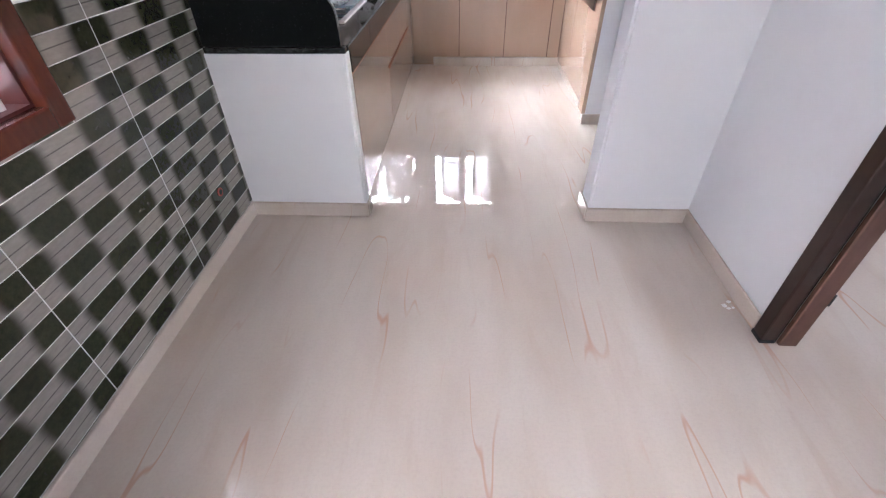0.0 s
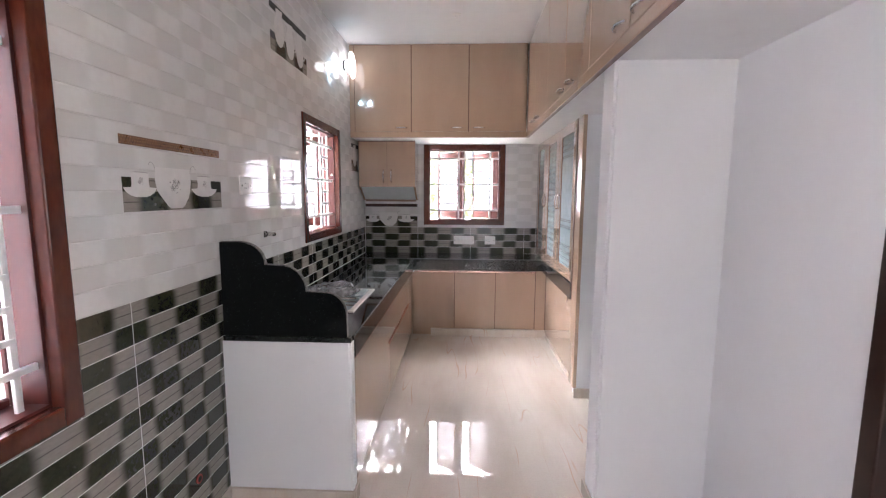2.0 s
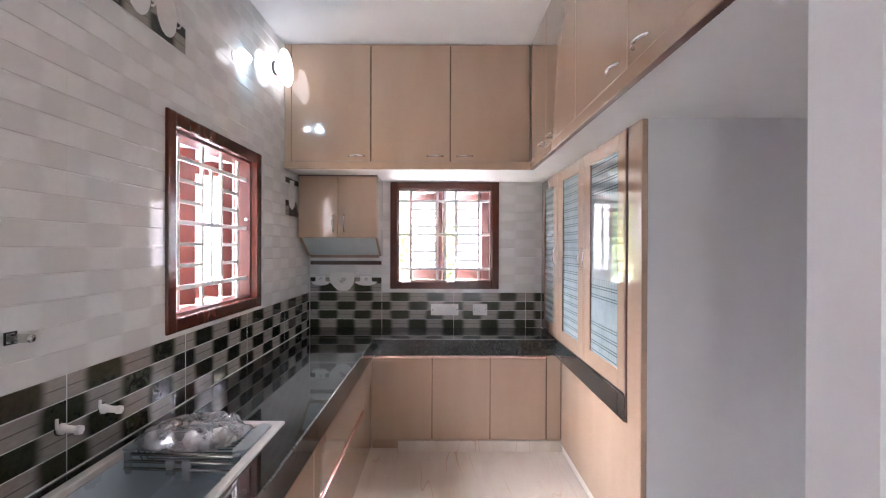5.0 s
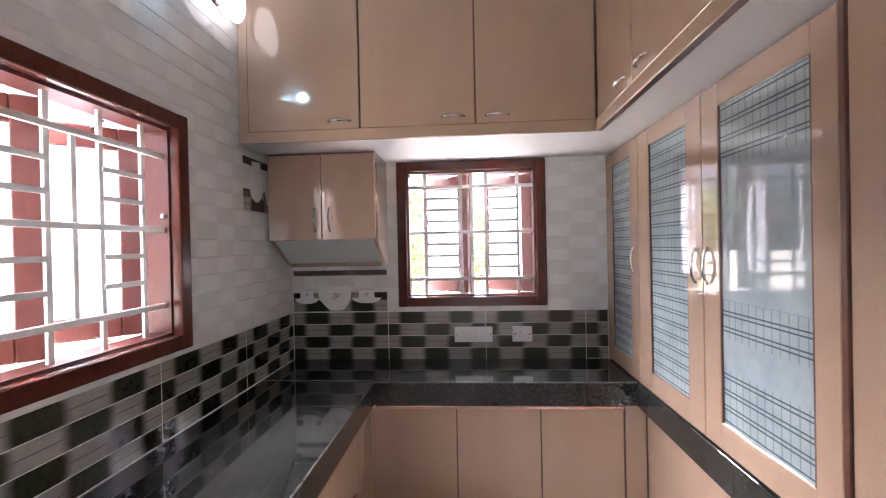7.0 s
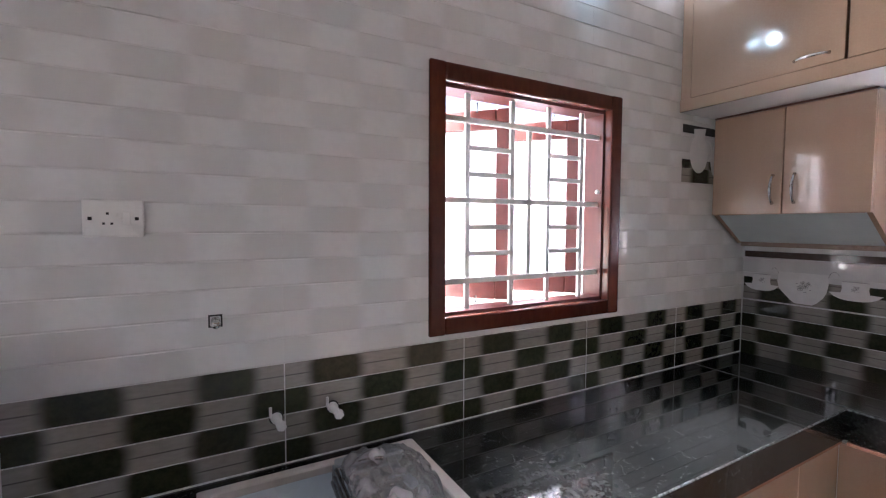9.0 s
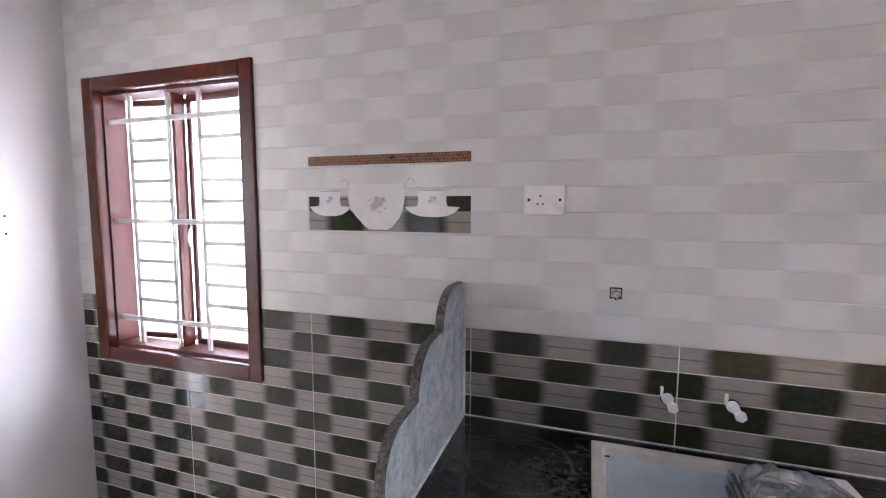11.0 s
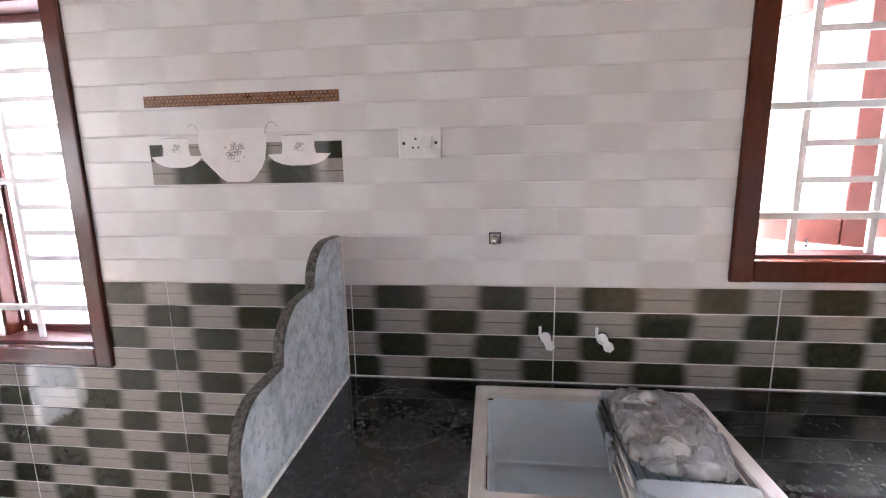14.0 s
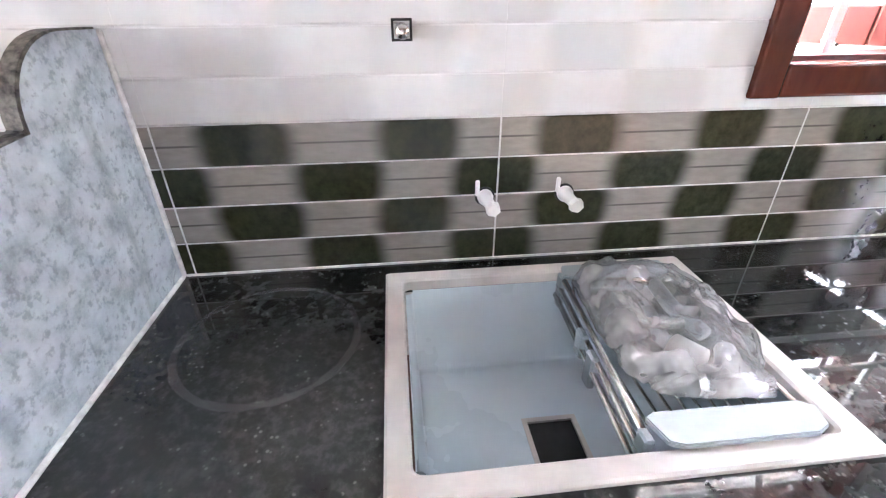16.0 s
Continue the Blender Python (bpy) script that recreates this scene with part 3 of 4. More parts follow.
# loft over the end wall
loft = thing("loft_cabinet", (-0.3, 5.0, SOFFIT), "glossy beige loft cabinet with three doors under the ceiling", "cabinet")
# dark body colour paints the shade seen in the gaps between doors
part("body", boxed(LEFT + 0.004, 0.575, 4.735, BACK - 0.004, LOFT0, LOFT1), EDGE_WOOD, loft, "carcass coloured dark to shade the door gaps")
part("filler", boxed(LEFT + 0.004, -1.128, 4.716, 4.7315, LOFT0, LOFT1), LAMINATE, loft)
part("fascia", boxed(LEFT + 0.004, 0.5795, 4.706, 4.7215, SOFFIT - 0.004, LOFT0 - 0.001, bevel=0.002), LAMINATE, loft, "beige laminate fascia strip")
for a, b, h in ((-1.124, -0.563, -0.66), (-0.555, 0.004, -0.10), (0.012, 0.577, 0.112)):
    d = part("door", boxed(a, b, 4.711, 4.7315, LOFT0 + 0.002, LOFT1 - 0.002, bevel=0.002), LAMINATE, loft)
    handle(d, (h - 0.055, 4.711, 2.185), (h + 0.055, 4.711, 2.185), (0, -1, 0))
# loft along the east side
loft2 = thing("loft_cabinet", (0.9, 2.6, SOFFIT), "long glossy beige loft cabinet running under the ceiling", "cabinet")
# body coloured dark here too, for shaded door gaps
part("body", boxed(0.605, 1.749, 0.44, 4.705, LOFT0, LOFT1), EDGE_WOOD, loft2, "carcass coloured dark to shade the door gaps")
part("fascia", boxed(0.577, 0.5915, 0.44, 4.7055, SOFFIT - 0.004, LOFT0 - 0.001, bevel=0.002), LAMINATE, loft2, "beige laminate fascia strip")
part("edge_strip", boxed(0.5775, 0.602, 0.44, 4.700, SOFFIT - 0.0075, SOFFIT - 0.0045), EDGE_WOOD, loft2, "glossy brown edge strip")
ys = [4.70, 4.25, 3.66, 3.075, 2.54, 2.00, 1.46, 0.95, 0.445]
for (b, a), y in zip(zip(ys, ys[1:]), (4.36, 4.145, 3.185, 2.965, 2.10, 1.905, 1.05, 0.85)):
    d = part("door", boxed(0.581, 0.6015, a + 0.003, b - 0.003, LOFT0 + 0.002, LOFT1 - 0.002, bevel=0.002), LAMINATE, loft2)
    handle(d, (0.581, y - 0.055, 2.19), (0.581, y + 0.055, 2.19), (-1, 0, 0))

# wall cabinet with the hood
cab = thing("wall_cabinet", (-0.86, 5.16, 1.46), "glossy beige two-door wall cabinet with a hood under the loft", "cabinet")
CX0, CX1, CY = LEFT + 0.014, -0.552, 4.985
for x in (CX0, CX1 - 0.018):
    part("side_panel", slab_of(bmesh.new(), [(CY + 0.02, 2.092), (CY + 0.02, 1.606), (5.235, 1.462), (BACK - 0.003, 1.462), (BACK - 0.003, 2.092)], "x", x, x + 0.018), LAMINATE, cab)
part("body", boxed(CX0 + 0.0185, CX1 - 0.0185, CY + 0.021, BACK - 0.004, 1.612, 2.091), LAMINATE, cab)
part("edge_band", boxed(CX0, CX1, CY + 0.001, CY + 0.019, 2.0845, 2.0935), EDGE_WOOD, cab, "dark brown top edge")
bm = bmesh.new()
slab_of(bm, [(CY + 0.035, 1.606), (CY + 0.045, 1.606), (5.235, 1.475), (5.225, 1.470)], "x", CX0 + 0.019, CX1 - 0.019)
part("hood_panel", bm, simple("pale_grey_hood_glass", (0.55, 0.60, 0.60), 0.16, vary=0.06, scale=6), cab, "sloping pale grey glass hood panel")
part("hood_rim", boxed(CX0 + 0.019, CX1 - 0.019, 5.226, 5.262, 1.447, 1.4695, bevel=0.003), simple("brown_hood_rim", (0.23, 0.16, 0.12), 0.3), cab, "brown lower rim of the hood")
mid = -0.857
for a, b, hx in ((CX0 + 0.001, mid - 0.002, mid - 0.037), (mid + 0.002, CX1 - 0.001, mid + 0.047)):
    d = part("door", boxed(a, b, CY, CY + 0.0195, 1.608, 2.083, bevel=0.002), LAMINATE, cab)
    handle(d, (hx, CY, 1.655), (hx, CY, 1.785), (0, -1, 0), 0.026)

# worktop: one black granite top with deep fronts
# opening for the sink
SX0, SX1, SY0, SY1 = -1.100, -0.680, 2.695, 3.250
bm = bmesh.new()
for d in ((LEFT + 0.001, SX0, 2.262, BACK - 0.001), (SX0, SX1, 2.262, SY0), (SX0, SX1, SY1, BACK - 0.001), (SX1, -0.552, 2.262, BACK - 0.001), (-0.552, 0.845, 4.862, BACK - 0.001)):
    box(bm, *d, COUNTER - 0.022, COUNTER)
bmesh.ops.remove_doubles(bm, verts=bm.verts, dist=0.0005)
counter = thing("worktop", (-0.86, 3.8, FASCIA), "polished black granite worktop turning the corner, dusty", "worktop")
part("top", bm, GRANITE, counter)
part("front", boxed(-0.576, -0.5545, 2.300, 4.8835, FASCIA, COUNTER - 0.0225), GRANITE, counter)
part("front", boxed(-0.554, 0.80, 4.8645, 4.886, FASCIA, COUNTER - 0.0225), GRANITE, counter)
NOSE = simple("bare_granite_arris", (0.15, 0.155, 0.155), 0.10, vary=0.85, scale=90)
bm = bmesh.new()
tube(bm, [(-0.5535, 2.264, COUNTER - 0.003), (-0.5535, 4.860, COUNTER - 0.003)], 0.0042, 8)
part("nosing", bm, NOSE, counter, "bright polished arris", smooth=True)
bm = bmesh.new()
tube(bm, [(-0.550, 4.8605, COUNTER - 0.003), (0.80, 4.8605, COUNTER - 0.003)], 0.0042, 8)
part("nosing", bm, NOSE, counter, "bright polished arris", smooth=True)
part("seam", boxed(LEFT + 0.002, -0.556, 4.884, 4.886, COUNTER + 0.0002, COUNTER + 0.0007), LIME, counter, "pale joint between two granite sheets")
side_top = thing("worktop", (0.82, 4.2, FASCIA), "narrow black granite ledge under the glass cabinet", "worktop")
part("front", boxed(0.797, 0.83, 3.602, 4.8625, FASCIA, COUNTER - 0.002, bevel=0.002), GRANITE, side_top)


def base_unit(at, label, doors, axis, face, profile, z0=0.085, z1=0.700, body=None, plinth=None, group="base cabinets"):
    """doors: spans along the run; axis: 'x' or 'y', the way the run goes; face: place of the door fronts; sign: which way they look."""
    u = thing("base_cabinet", at, label, "cabinet", group)
    # hidden body is dark so the gaps round the doors look shaded
    part("body", boxed(*body), EDGE_WOOD, u, "carcass coloured dark to shade the door gaps")
    if plinth:
        part("plinth", boxed(*plinth), MARBLE, u, "beige marble plinth")
    for a, b in doors:
        d = (a + 0.003, b - 0.003, face, face + 0.019) if axis == "x" else (face - 0.019, face, a + 0.002, b - 0.002)
        if axis == "e":
            d = (face, face + 0.019, a + 0.002, b - 0.002)
        part("door", boxed(*d, z0, z1, bevel=0.002), LAMINATE, u)
    part("grip_profile", boxed(*profile, bevel=0.004, seg=2), ROSE, u, "rose-gold aluminium grip profile")
    return u


FX = -0.577
west = base_unit((-0.85, 3.5, 0), "glossy beige base cabinet under the worktop with drawers", [(2.312, 3.395)], "y", FX,
                 (-0.594, -0.566, 2.312, 3.40, 0.702, 0.720), 0.035, 0.698, (LEFT + 0.01, FX - 0.020, 2.305, 4.89, 0.03, 0.60),
                 (LEFT + 0.01, FX - 0.012, 2.305, 4.87, 0.0, 0.0295))
part("drawer_front", boxed(FX - 0.019, FX, 3.399, 4.56, 0.437, 0.698, bevel=0.002), LAMINATE, west)
part("drawer_front", boxed(FX - 0.019, FX, 3.399, 4.56, 0.035, 0.412, bevel=0.002), LAMINATE, west)
part("corner_panel", boxed(FX - 0.019, FX, 4.564, 4.885, 0.035, 0.698, bevel=0.002), LAMINATE, west)
part("grip_profile", boxed(-0.594, -0.564, 3.402, 4.872, 0.7025, 0.722, bevel=0.004, seg=2), ROSE, west, "rose-gold aluminium grip profile")
part("grip_profile", boxed(-0.594, -0.568, 3.402, 4.556, 0.414, 0.432, bevel=0.004, seg=2), ROSE, west, "rose-gold aluminium grip profile")
north = base_unit((0.13, 5.1, 0), "glossy beige three-door base cabinet under the window worktop", [(-0.580, -0.120), (-0.120, 0.318), (0.318, 0.742)], "x", 4.886,
                  (-0.552, 0.738, 4.874, 4.902, 0.702, 0.720), 0.085, 0.699, (-0.556, 0.87, 4.906, BACK - 0.01, 0.08, FASCIA - 0.01),
                  (-0.375, 0.868, 4.872, 4.902, 0.0, 0.0795))
part("filler", boxed(0.745, 0.848, 4.881, 4.9055, 0.081, FASCIA - 0.002), LAMINATE, north)
part("kick_panel", boxed(-0.576, -0.377, 4.93, 4.945, 0.0, 0.079), LAMINATE, north)
east = base_unit((1.05, 4.2, 0), "glossy beige base panel under the glass cabinet", [(3.604, 4.876)], "e", 0.852,
                 (0.836, 0.866, 3.606, 4.84, 0.702, 0.721), 0.060, 0.699, (0.872, 1.74, 3.602, BACK - 0.01, 0.055, FASCIA - 0.01),
                 (0.86, 1.74, 3.57, 4.87, 0.0, 0.0545))

# tall glass-fronted cabinet
tall = thing("glass_cabinet", (1.1, 4.4, COUNTER), "tall beige crockery cabinet with three etched glass doors", "cabinet")
part("body", boxed(0.829, 1.745, 3.603, BACK - 0.004, COUNTER + 0.001, SOFFIT - 0.003), LAMINATE, tall)
part("end_panel", boxed(0.806, 0.834, 3.455, 3.596, 0.078, SOFFIT - 0.004, bevel=0.003), LAMINATE, tall, "full-height beige end panel")
part("edge_band", boxed(0.800, 0.8285, 3.5965, 3.6145, FASCIA, SOFFIT - 0.004, bevel=0.002), EDGE_WOOD, tall, "dark brown edge band")


def glass_door(y0, y1, p0, p1, hy):
    z0, z1, pz0, pz1 = 0.858, 2.086, 0.950, 2.006
    d = part("door", boxed(0.801, 0.822, y0, p0, z0, z1, bevel=0.002), LAMINATE, tall)
    part("stile", boxed(0.801, 0.822, p1, y1, z0, z1, bevel=0.002), LAMINATE, d)
    part("rail", boxed(0.801, 0.822, p0 + 0.0005, p1 - 0.0005, pz1, z1, bevel=0.002), LAMINATE, d)
    part("rail", boxed(0.801, 0.822, p0 + 0.0005, p1 - 0.0005, z0, pz0, bevel=0.002), LAMINATE, d)
    part("pane", boxed(0.809, 0.814, p0 - 0.006, p1 + 0.006, pz0 - 0.006, pz1 + 0.006), ETCHED, d, "etched glass pane with dark plaid lines")
    for a, b, c, e in ((p0 + 0.0005, p0 + 0.006, pz0, pz1), (p1 - 0.006, p1 - 0.0005, pz0, pz1)):
        part("pane_bead", boxed(0.8025, 0.8088, a, b, c, e), EDGE_WOOD, d, "brown bead beside the glass")
    if hy:
        handle(d, (0.801, hy, 1.405), (0.801, hy, 1.535), (-1, 0, 0), 0.018, 0.0036)


glass_door(3.617, 4.203, 3.695, 4.103, 4.166)
glass_door(4.208, 4.806, 4.318, 4.678, 4.252)
glass_door(4.811, BACK - 0.006, 4.922, 5.220, 4.866)


# ---- sink end of the worktop ----
def splash():
    """Upright granite slab with three scallops, polished outside and raw inside."""
    pts = [(LEFT + 0.003, COUNTER + 0.001), (LEFT + 0.003, 1.303)]
    for cx, cz, rx, rz in ((-1.085, 1.198, 0.125, 0.107), (-0.885, 1.072, 0.118, 0.122), (-0.675, 0.955, 0.098, 0.112)):
        n = 12
        for i in range(n + 1):
            a = math.pi / 2 * (1 - i / n)
            pts.append((cx + rx * math.cos(a), cz + rz * math.sin(a)))
    pts += [(-0.577, COUNTER + 0.001)]
    bm = slab_of(bmesh.new(), pts, "y", 2.234, 2.260)
    raw = [f for f in bm.faces if f.calc_center_median().y > 2.258]
    for f in raw:
        f.material_index = 1
    for f in bm.faces:
        if abs(f.normal.y) < 0.5:
            f.material_index = 2
    es = [e for e in bm.edges if len(e.link_faces) == 2 and e.calc_face_angle(0) > 0.9 and e.verts[0].co.z > COUNTER + 0.01 and e.verts[1].co.z > COUNTER + 0.01]
    bmesh.ops.bevel(bm, geom=es, offset=0.003, segments=2, affect="EDGES")
    bm.normal_update()
    for f in bm.faces:
        y = f.calc_center_median().y
        f.material_index = 0 if y < 2.2342 else 1 if y > 2.2598 else 2
    return bm


slab = thing("splash_slab", (-0.87, 2.243, COUNTER), "scalloped black granite splash slab with a raw grey back", "stone slab")
part("slab", splash(), [GRANITE_CLEAN, RAW, EDGE_STONE], slab)
bm = bmesh.new()
box(bm, LEFT + 0.0005, LEFT + 0.009, 2.259, 2.267, COUNTER, 1.30, bevel=0.002)
part("wall_joint", bm, GROUT, slab, "white cement joint against the wall")
part("foot_joint", boxed(LEFT + 0.01, -0.585, 2.259, 2.268, COUNTER + 0.0003, COUNTER + 0.007, bevel=0.002), GROUT, slab, "white cement joint on the worktop")
part("base_strip", boxed(LEFT + 0.003, -0.556, 2.221, 2.2605, 0.826, COUNTER - 0.0005, bevel=0.003), GRANITE, slab, "black granite edge under the slab")

structure("trim_worktop", boxed(LEFT + 0.0004, LEFT + 0.0045, 2.268, BACK - 0.005, COUNTER + 0.0003, COUNTER + 0.0042), GROUT, "thin white cement joint between worktop and wall tiles", "grout joint")

# sink
sink = thing("kitchen_sink", (-0.89, 2.97, COUNTER), "pale grey composite sink with a dusty rim set in the worktop", "sink")
O = (-1.128, -0.656, 2.668, 3.282)
I = (-1.095, -0.690, 2.702, 3.243)


def ring(bm, outer, inner, z0, z1):
    def loop(r, z, rad):
        x0, x1, y0, y1 = r
        out = []
        for cx, cy, a0 in ((x1 - rad, y1 - rad, 0), (x0 + rad, y1 - rad, 90), (x0 + rad, y0 + rad, 180), (x1 - rad, y0 + rad, 270)):
            for i in range(5):
                a = radians(a0 + 90 * i / 4)
                out.append(bm.verts.new((cx + rad * math.cos(a), cy + rad * math.sin(a), z)))
        return out
    loops = [loop(outer, z0, 0.006), loop(outer, z1 - 0.003, 0.006), loop(tuple(v + s for v, s in zip(outer, (0.004, -0.004, 0.004, -0.004))), z1, 0.006),
             loop(tuple(v + s for v, s in zip(inner, (-0.004, 0.004, -0.004, 0.004))), z1, 0.012), loop(inner, z1 - 0.004, 0.012), loop(inner, z0 - 0.014, 0.012)]
    for a, b in zip(loops, loops[1:]):
        for i in range(20):
            bm.faces.new((a[i], a[(i + 1) % 20], b[(i + 1) % 20], b[i]))
    return bm


part("rim", ring(bmesh.new(), O, I, COUNTER + 0.0005, COUNTER + 0.010), RIM, sink, "dusty off-white rim")
bm = bmesh.new()
x0, x1, y0, y1 = -1.092, -0.693, 2.705, 3.240
zb, zt = 0.655, COUNTER - 0.012
dx0, dx1, dy0, dy1 = -0.905, -0.803, 2.915, 2.999
outer_t = [bm.verts.new(p) for p in ((x0, y0, zt), (x1, y0, zt), (x1, y1, zt), (x0, y1, zt))]
outer_b = [bm.verts.new(p) for p in ((x0 + .035, y0 + .008, zb), (x1 - .012, y0 + .008, zb), (x1 - .012, y1 - .012, zb), (x0 + .035, y1 - .012, zb))]
drain_t = [bm.verts.new(p) for p in ((dx0, dy0, zb), (dx1, dy0, zb), (dx1, dy1, zb), (dx0, dy1, zb))]
for i in range(4):
    j = (i + 1) % 4
    bm.faces.new((outer_t[i], outer_t[j], outer_b[j], outer_b[i]))
    bm.faces.new((outer_b[i], outer_b[j], drain_t[j], drain_t[i]))
bmesh.ops.recalc_face_normals(bm, faces=bm.faces)
bmesh.ops.bevel(bm, geom=[e for e in bm.edges if len(e.link_faces) == 2 and e.calc_face_angle(0) > 0.5], offset=0.014, segments=3, affect="EDGES")
part("basin", bm, SINK, sink, smooth=True)
# black plate just under the basin floor paints the dark of the hole
part("drain", boxed(dx0 - 0.004, dx1 + 0.004, dy0 - 0.004, dy1 + 0.004, zb - 0.02, zb - 0.005), DARK, sink, "black plate for the shade in the square drain opening")
bm = bmesh.new()
for d in ((dx0 - .009, dx0, dy0 - .009, dy1 + .009), (dx1, dx1 + .009, dy0 - .009, dy1 + .009), (dx0, dx1, dy0 - .009, dy0), (dx0, dx1, dy1, dy1 + .009)):
    box(bm, *d, zb - 0.004, zb + 0.0012)
part("drain_collar", bm, RIM, sink, "pale square collar round the drain")

# dish rack that bridges the sink
rack = thing("dish_rack", (-0.89, 3.1, COUNTER), "grey plastic dish rack with steel rods across the sink", "dish rack")
part("handle_bar", slab_of(bmesh.new(), [(-0.728, 3.000), (-0.690, 3.012), (-0.683, 3.03), (-0.683, 3.205), (-0.692, 3.225), (-0.722, 3.232), (-0.733, 3.215), (-0.736, 3.015)], "z", COUNTER + 0.012, COUNTER + 0.021, 0.002), RACK, rack)
part("handle_bar", slab_of(bmesh.new(), [(-1.100, 3.020), (-1.062, 3.012), (-1.050, 3.05), (-1.050, 3.205), (-1.062, 3.232), (-1.100, 3.225)], "z", COUNTER + 0.0115, COUNTER + 0.020, 0.002), RACK, rack)
part("leg", boxed(-1.090, -1.066, 3.010, 3.022, COUNTER - 0.062, COUNTER + 0.011, bevel=0.003), RACK, rack)
part("leg", boxed(-0.722, -0.698, 2.988, 3.002, COUNTER - 0.03, COUNTER + 0.0115, bevel=0.003), RACK, rack)
part("clip", boxed(-0.945, -0.915, 2.996, 3.010, COUNTER - 0.060, COUNTER - 0.008, bevel=0.004), RACK, rack)
part("clip", boxed(-0.890, -0.862, 2.992, 3.006, COUNTER - 0.075, COUNTER - 0.008, bevel=0.004), RACK, rack)
for z, y in ((COUNTER + 0.004, 3.008), (COUNTER - 0.018, 3.004), (COUNTER - 0.040, 3.000)):
    part("rod", tube(bmesh.new(), [(-1.085, y + 0.01, z), (-0.70, y - 0.012, z)], 0.0055, 8), STEEL, rack, "round steel rod", smooth=True)
part("rod", tube(bmesh.new(), [(-1.085, 3.228, COUNTER + 0.004), (-0.70, 3.226, COUNTER + 0.004)], 0.0045, 8), STEEL, rack, "round steel rod", smooth=True)
for i in range(9):
    y = 3.03 + 0.0225 * i
    part("cross_rod", tube(bmesh.new(), [(-1.055, y, COUNTER + 0.008), (-1.035, y, COUNTER - 0.030), (-0.755, y, COUNTER - 0.030), (-0.735, y, COUNTER + 0.008)], 0.0024, 6), STEEL, rack, "thin steel rod", smooth=True)

# plastic bag with fittings, lying in the rack
def film(seed, wide, deep, high, base):
    """A crumpled bag of film: two sheets that meet at an uneven seam, with sharp folds."""
    bm = bmesh.new()
    n, m = 84, 60
    off = Vector((seed, seed * 1.7, 0.3))

    def fold(u, v):
        a = 1 - abs(noise.noise(Vector((u * 1.5 + v * 0.9, v * 1.3 - u * 0.5, 0.2)) + off)) * 3.0
        b = 1 - abs(noise.noise(Vector((u * 3.1 - v * 2.0, v * 2.6 + u * 1.6, 1.7)) + off)) * 2.6
        c = 1 - abs(noise.noise(Vector((u * 6.2 + v * 3.3, v * 5.6 - u * 2.5, 3.1)) + off)) * 2.2
        return 0.62 * max(a, -0.5) + 0.22 * max(b, -0.6) + 0.05 * c

    def place(i, j, side):
        u, v = 2 * i / n - 1, 2 * j / m - 1
        rim = 1 + 0.10 * noise.noise(Vector((u * 2.3, v * 2.3, 5)) + off) + 0.05 * noise.noise(Vector((u * 7, v * 7, 8)) + off)
        # a soft rectangle with drawn-in corners
        squash = 1 - 0.16 * u * u * v * v
        x, y = u * rim * squash, v * rim * squash
        h = max(0.0, (1 - u ** 4) * (1 - v ** 4)) ** 0.6
        if side:
            z = base + high * h * (0.62 + 0.50 * fold(u, v)) * (0.85 + 0.25 * u - 0.1 * v)
        else:
            z = base - 0.012 * h
        return (-0.930 + wide * x + 0.012 * v, 3.128 + deep * y - 0.010 * u, z)

    for side in (0, 1):
        rows = [[bm.verts.new(place(i, j, side)) for i in range(n + 1)] for j in range(m + 1)]
        for j in range(m):
            for i in range(n):
                q = (rows[j][i], rows[j][i + 1], rows[j + 1][i + 1], rows[j + 1][i])
                bm.faces.new(q if side else q[::-1])
    bmesh.ops.remove_doubles(bm, verts=bm.verts, dist=0.0003)
    return bm


bm = film(4.2, 0.165, 0.112, 0.086, COUNTER + 0.012)
bag = thing("plastic_bag", (-0.905, 3.125, COUNTER - 0.02), "crumpled clear plastic bag of fittings lying on the dish rack", "bag")
part("film", bm, BAG, bag, smooth=True)
bm = bmesh.new()
tube(bm, [(-0.985, 3.055, COUNTER + 0.060), (-0.975, 3.085, COUNTER + 0.064), (-0.968, 3.105, COUNTER + 0.064), (-0.962, 3.12, COUNTER + 0.062)], [0.002, 0.003, 0.0055, 0.005], 10)
part("fitting", bm, STEEL, bag, "slim metal fitting", smooth=True)
for pts, r, m, lab in (
        ([(-1.00, 3.16, 0.030), (-0.93, 3.15, 0.034), (-0.86, 3.165, 0.030)], 0.013, RACK, "grey plastic pipe fitting"),
        ([(-0.97, 3.10, 0.028), (-0.90, 3.085, 0.030), (-0.885, 3.11, 0.036), (-0.885, 3.14, 0.036)], 0.010, STEEL, "bent metal pipe fitting"),
        ([(-0.84, 3.10, 0.030), (-0.80, 3.12, 0.034)], 0.021, PLASTIC, "white plastic nut"),
        ([(-0.83, 3.18, 0.024), (-0.79, 3.155, 0.024)], 0.015, RACK, "grey plastic coupling")):
    part("fitting", tube(bmesh.new(), [(x, y, COUNTER + z) for x, y, z in pts], r, 14), m, bag, lab, smooth=True)
part("gathered_neck", film(9.1, 0.03, 0.085, 0.030, COUNTER + 0.018), BAG, bag, "gathered neck of the film", smooth=True)
for v in bag.children[-1].data.vertices:
    v.co.x += 0.150

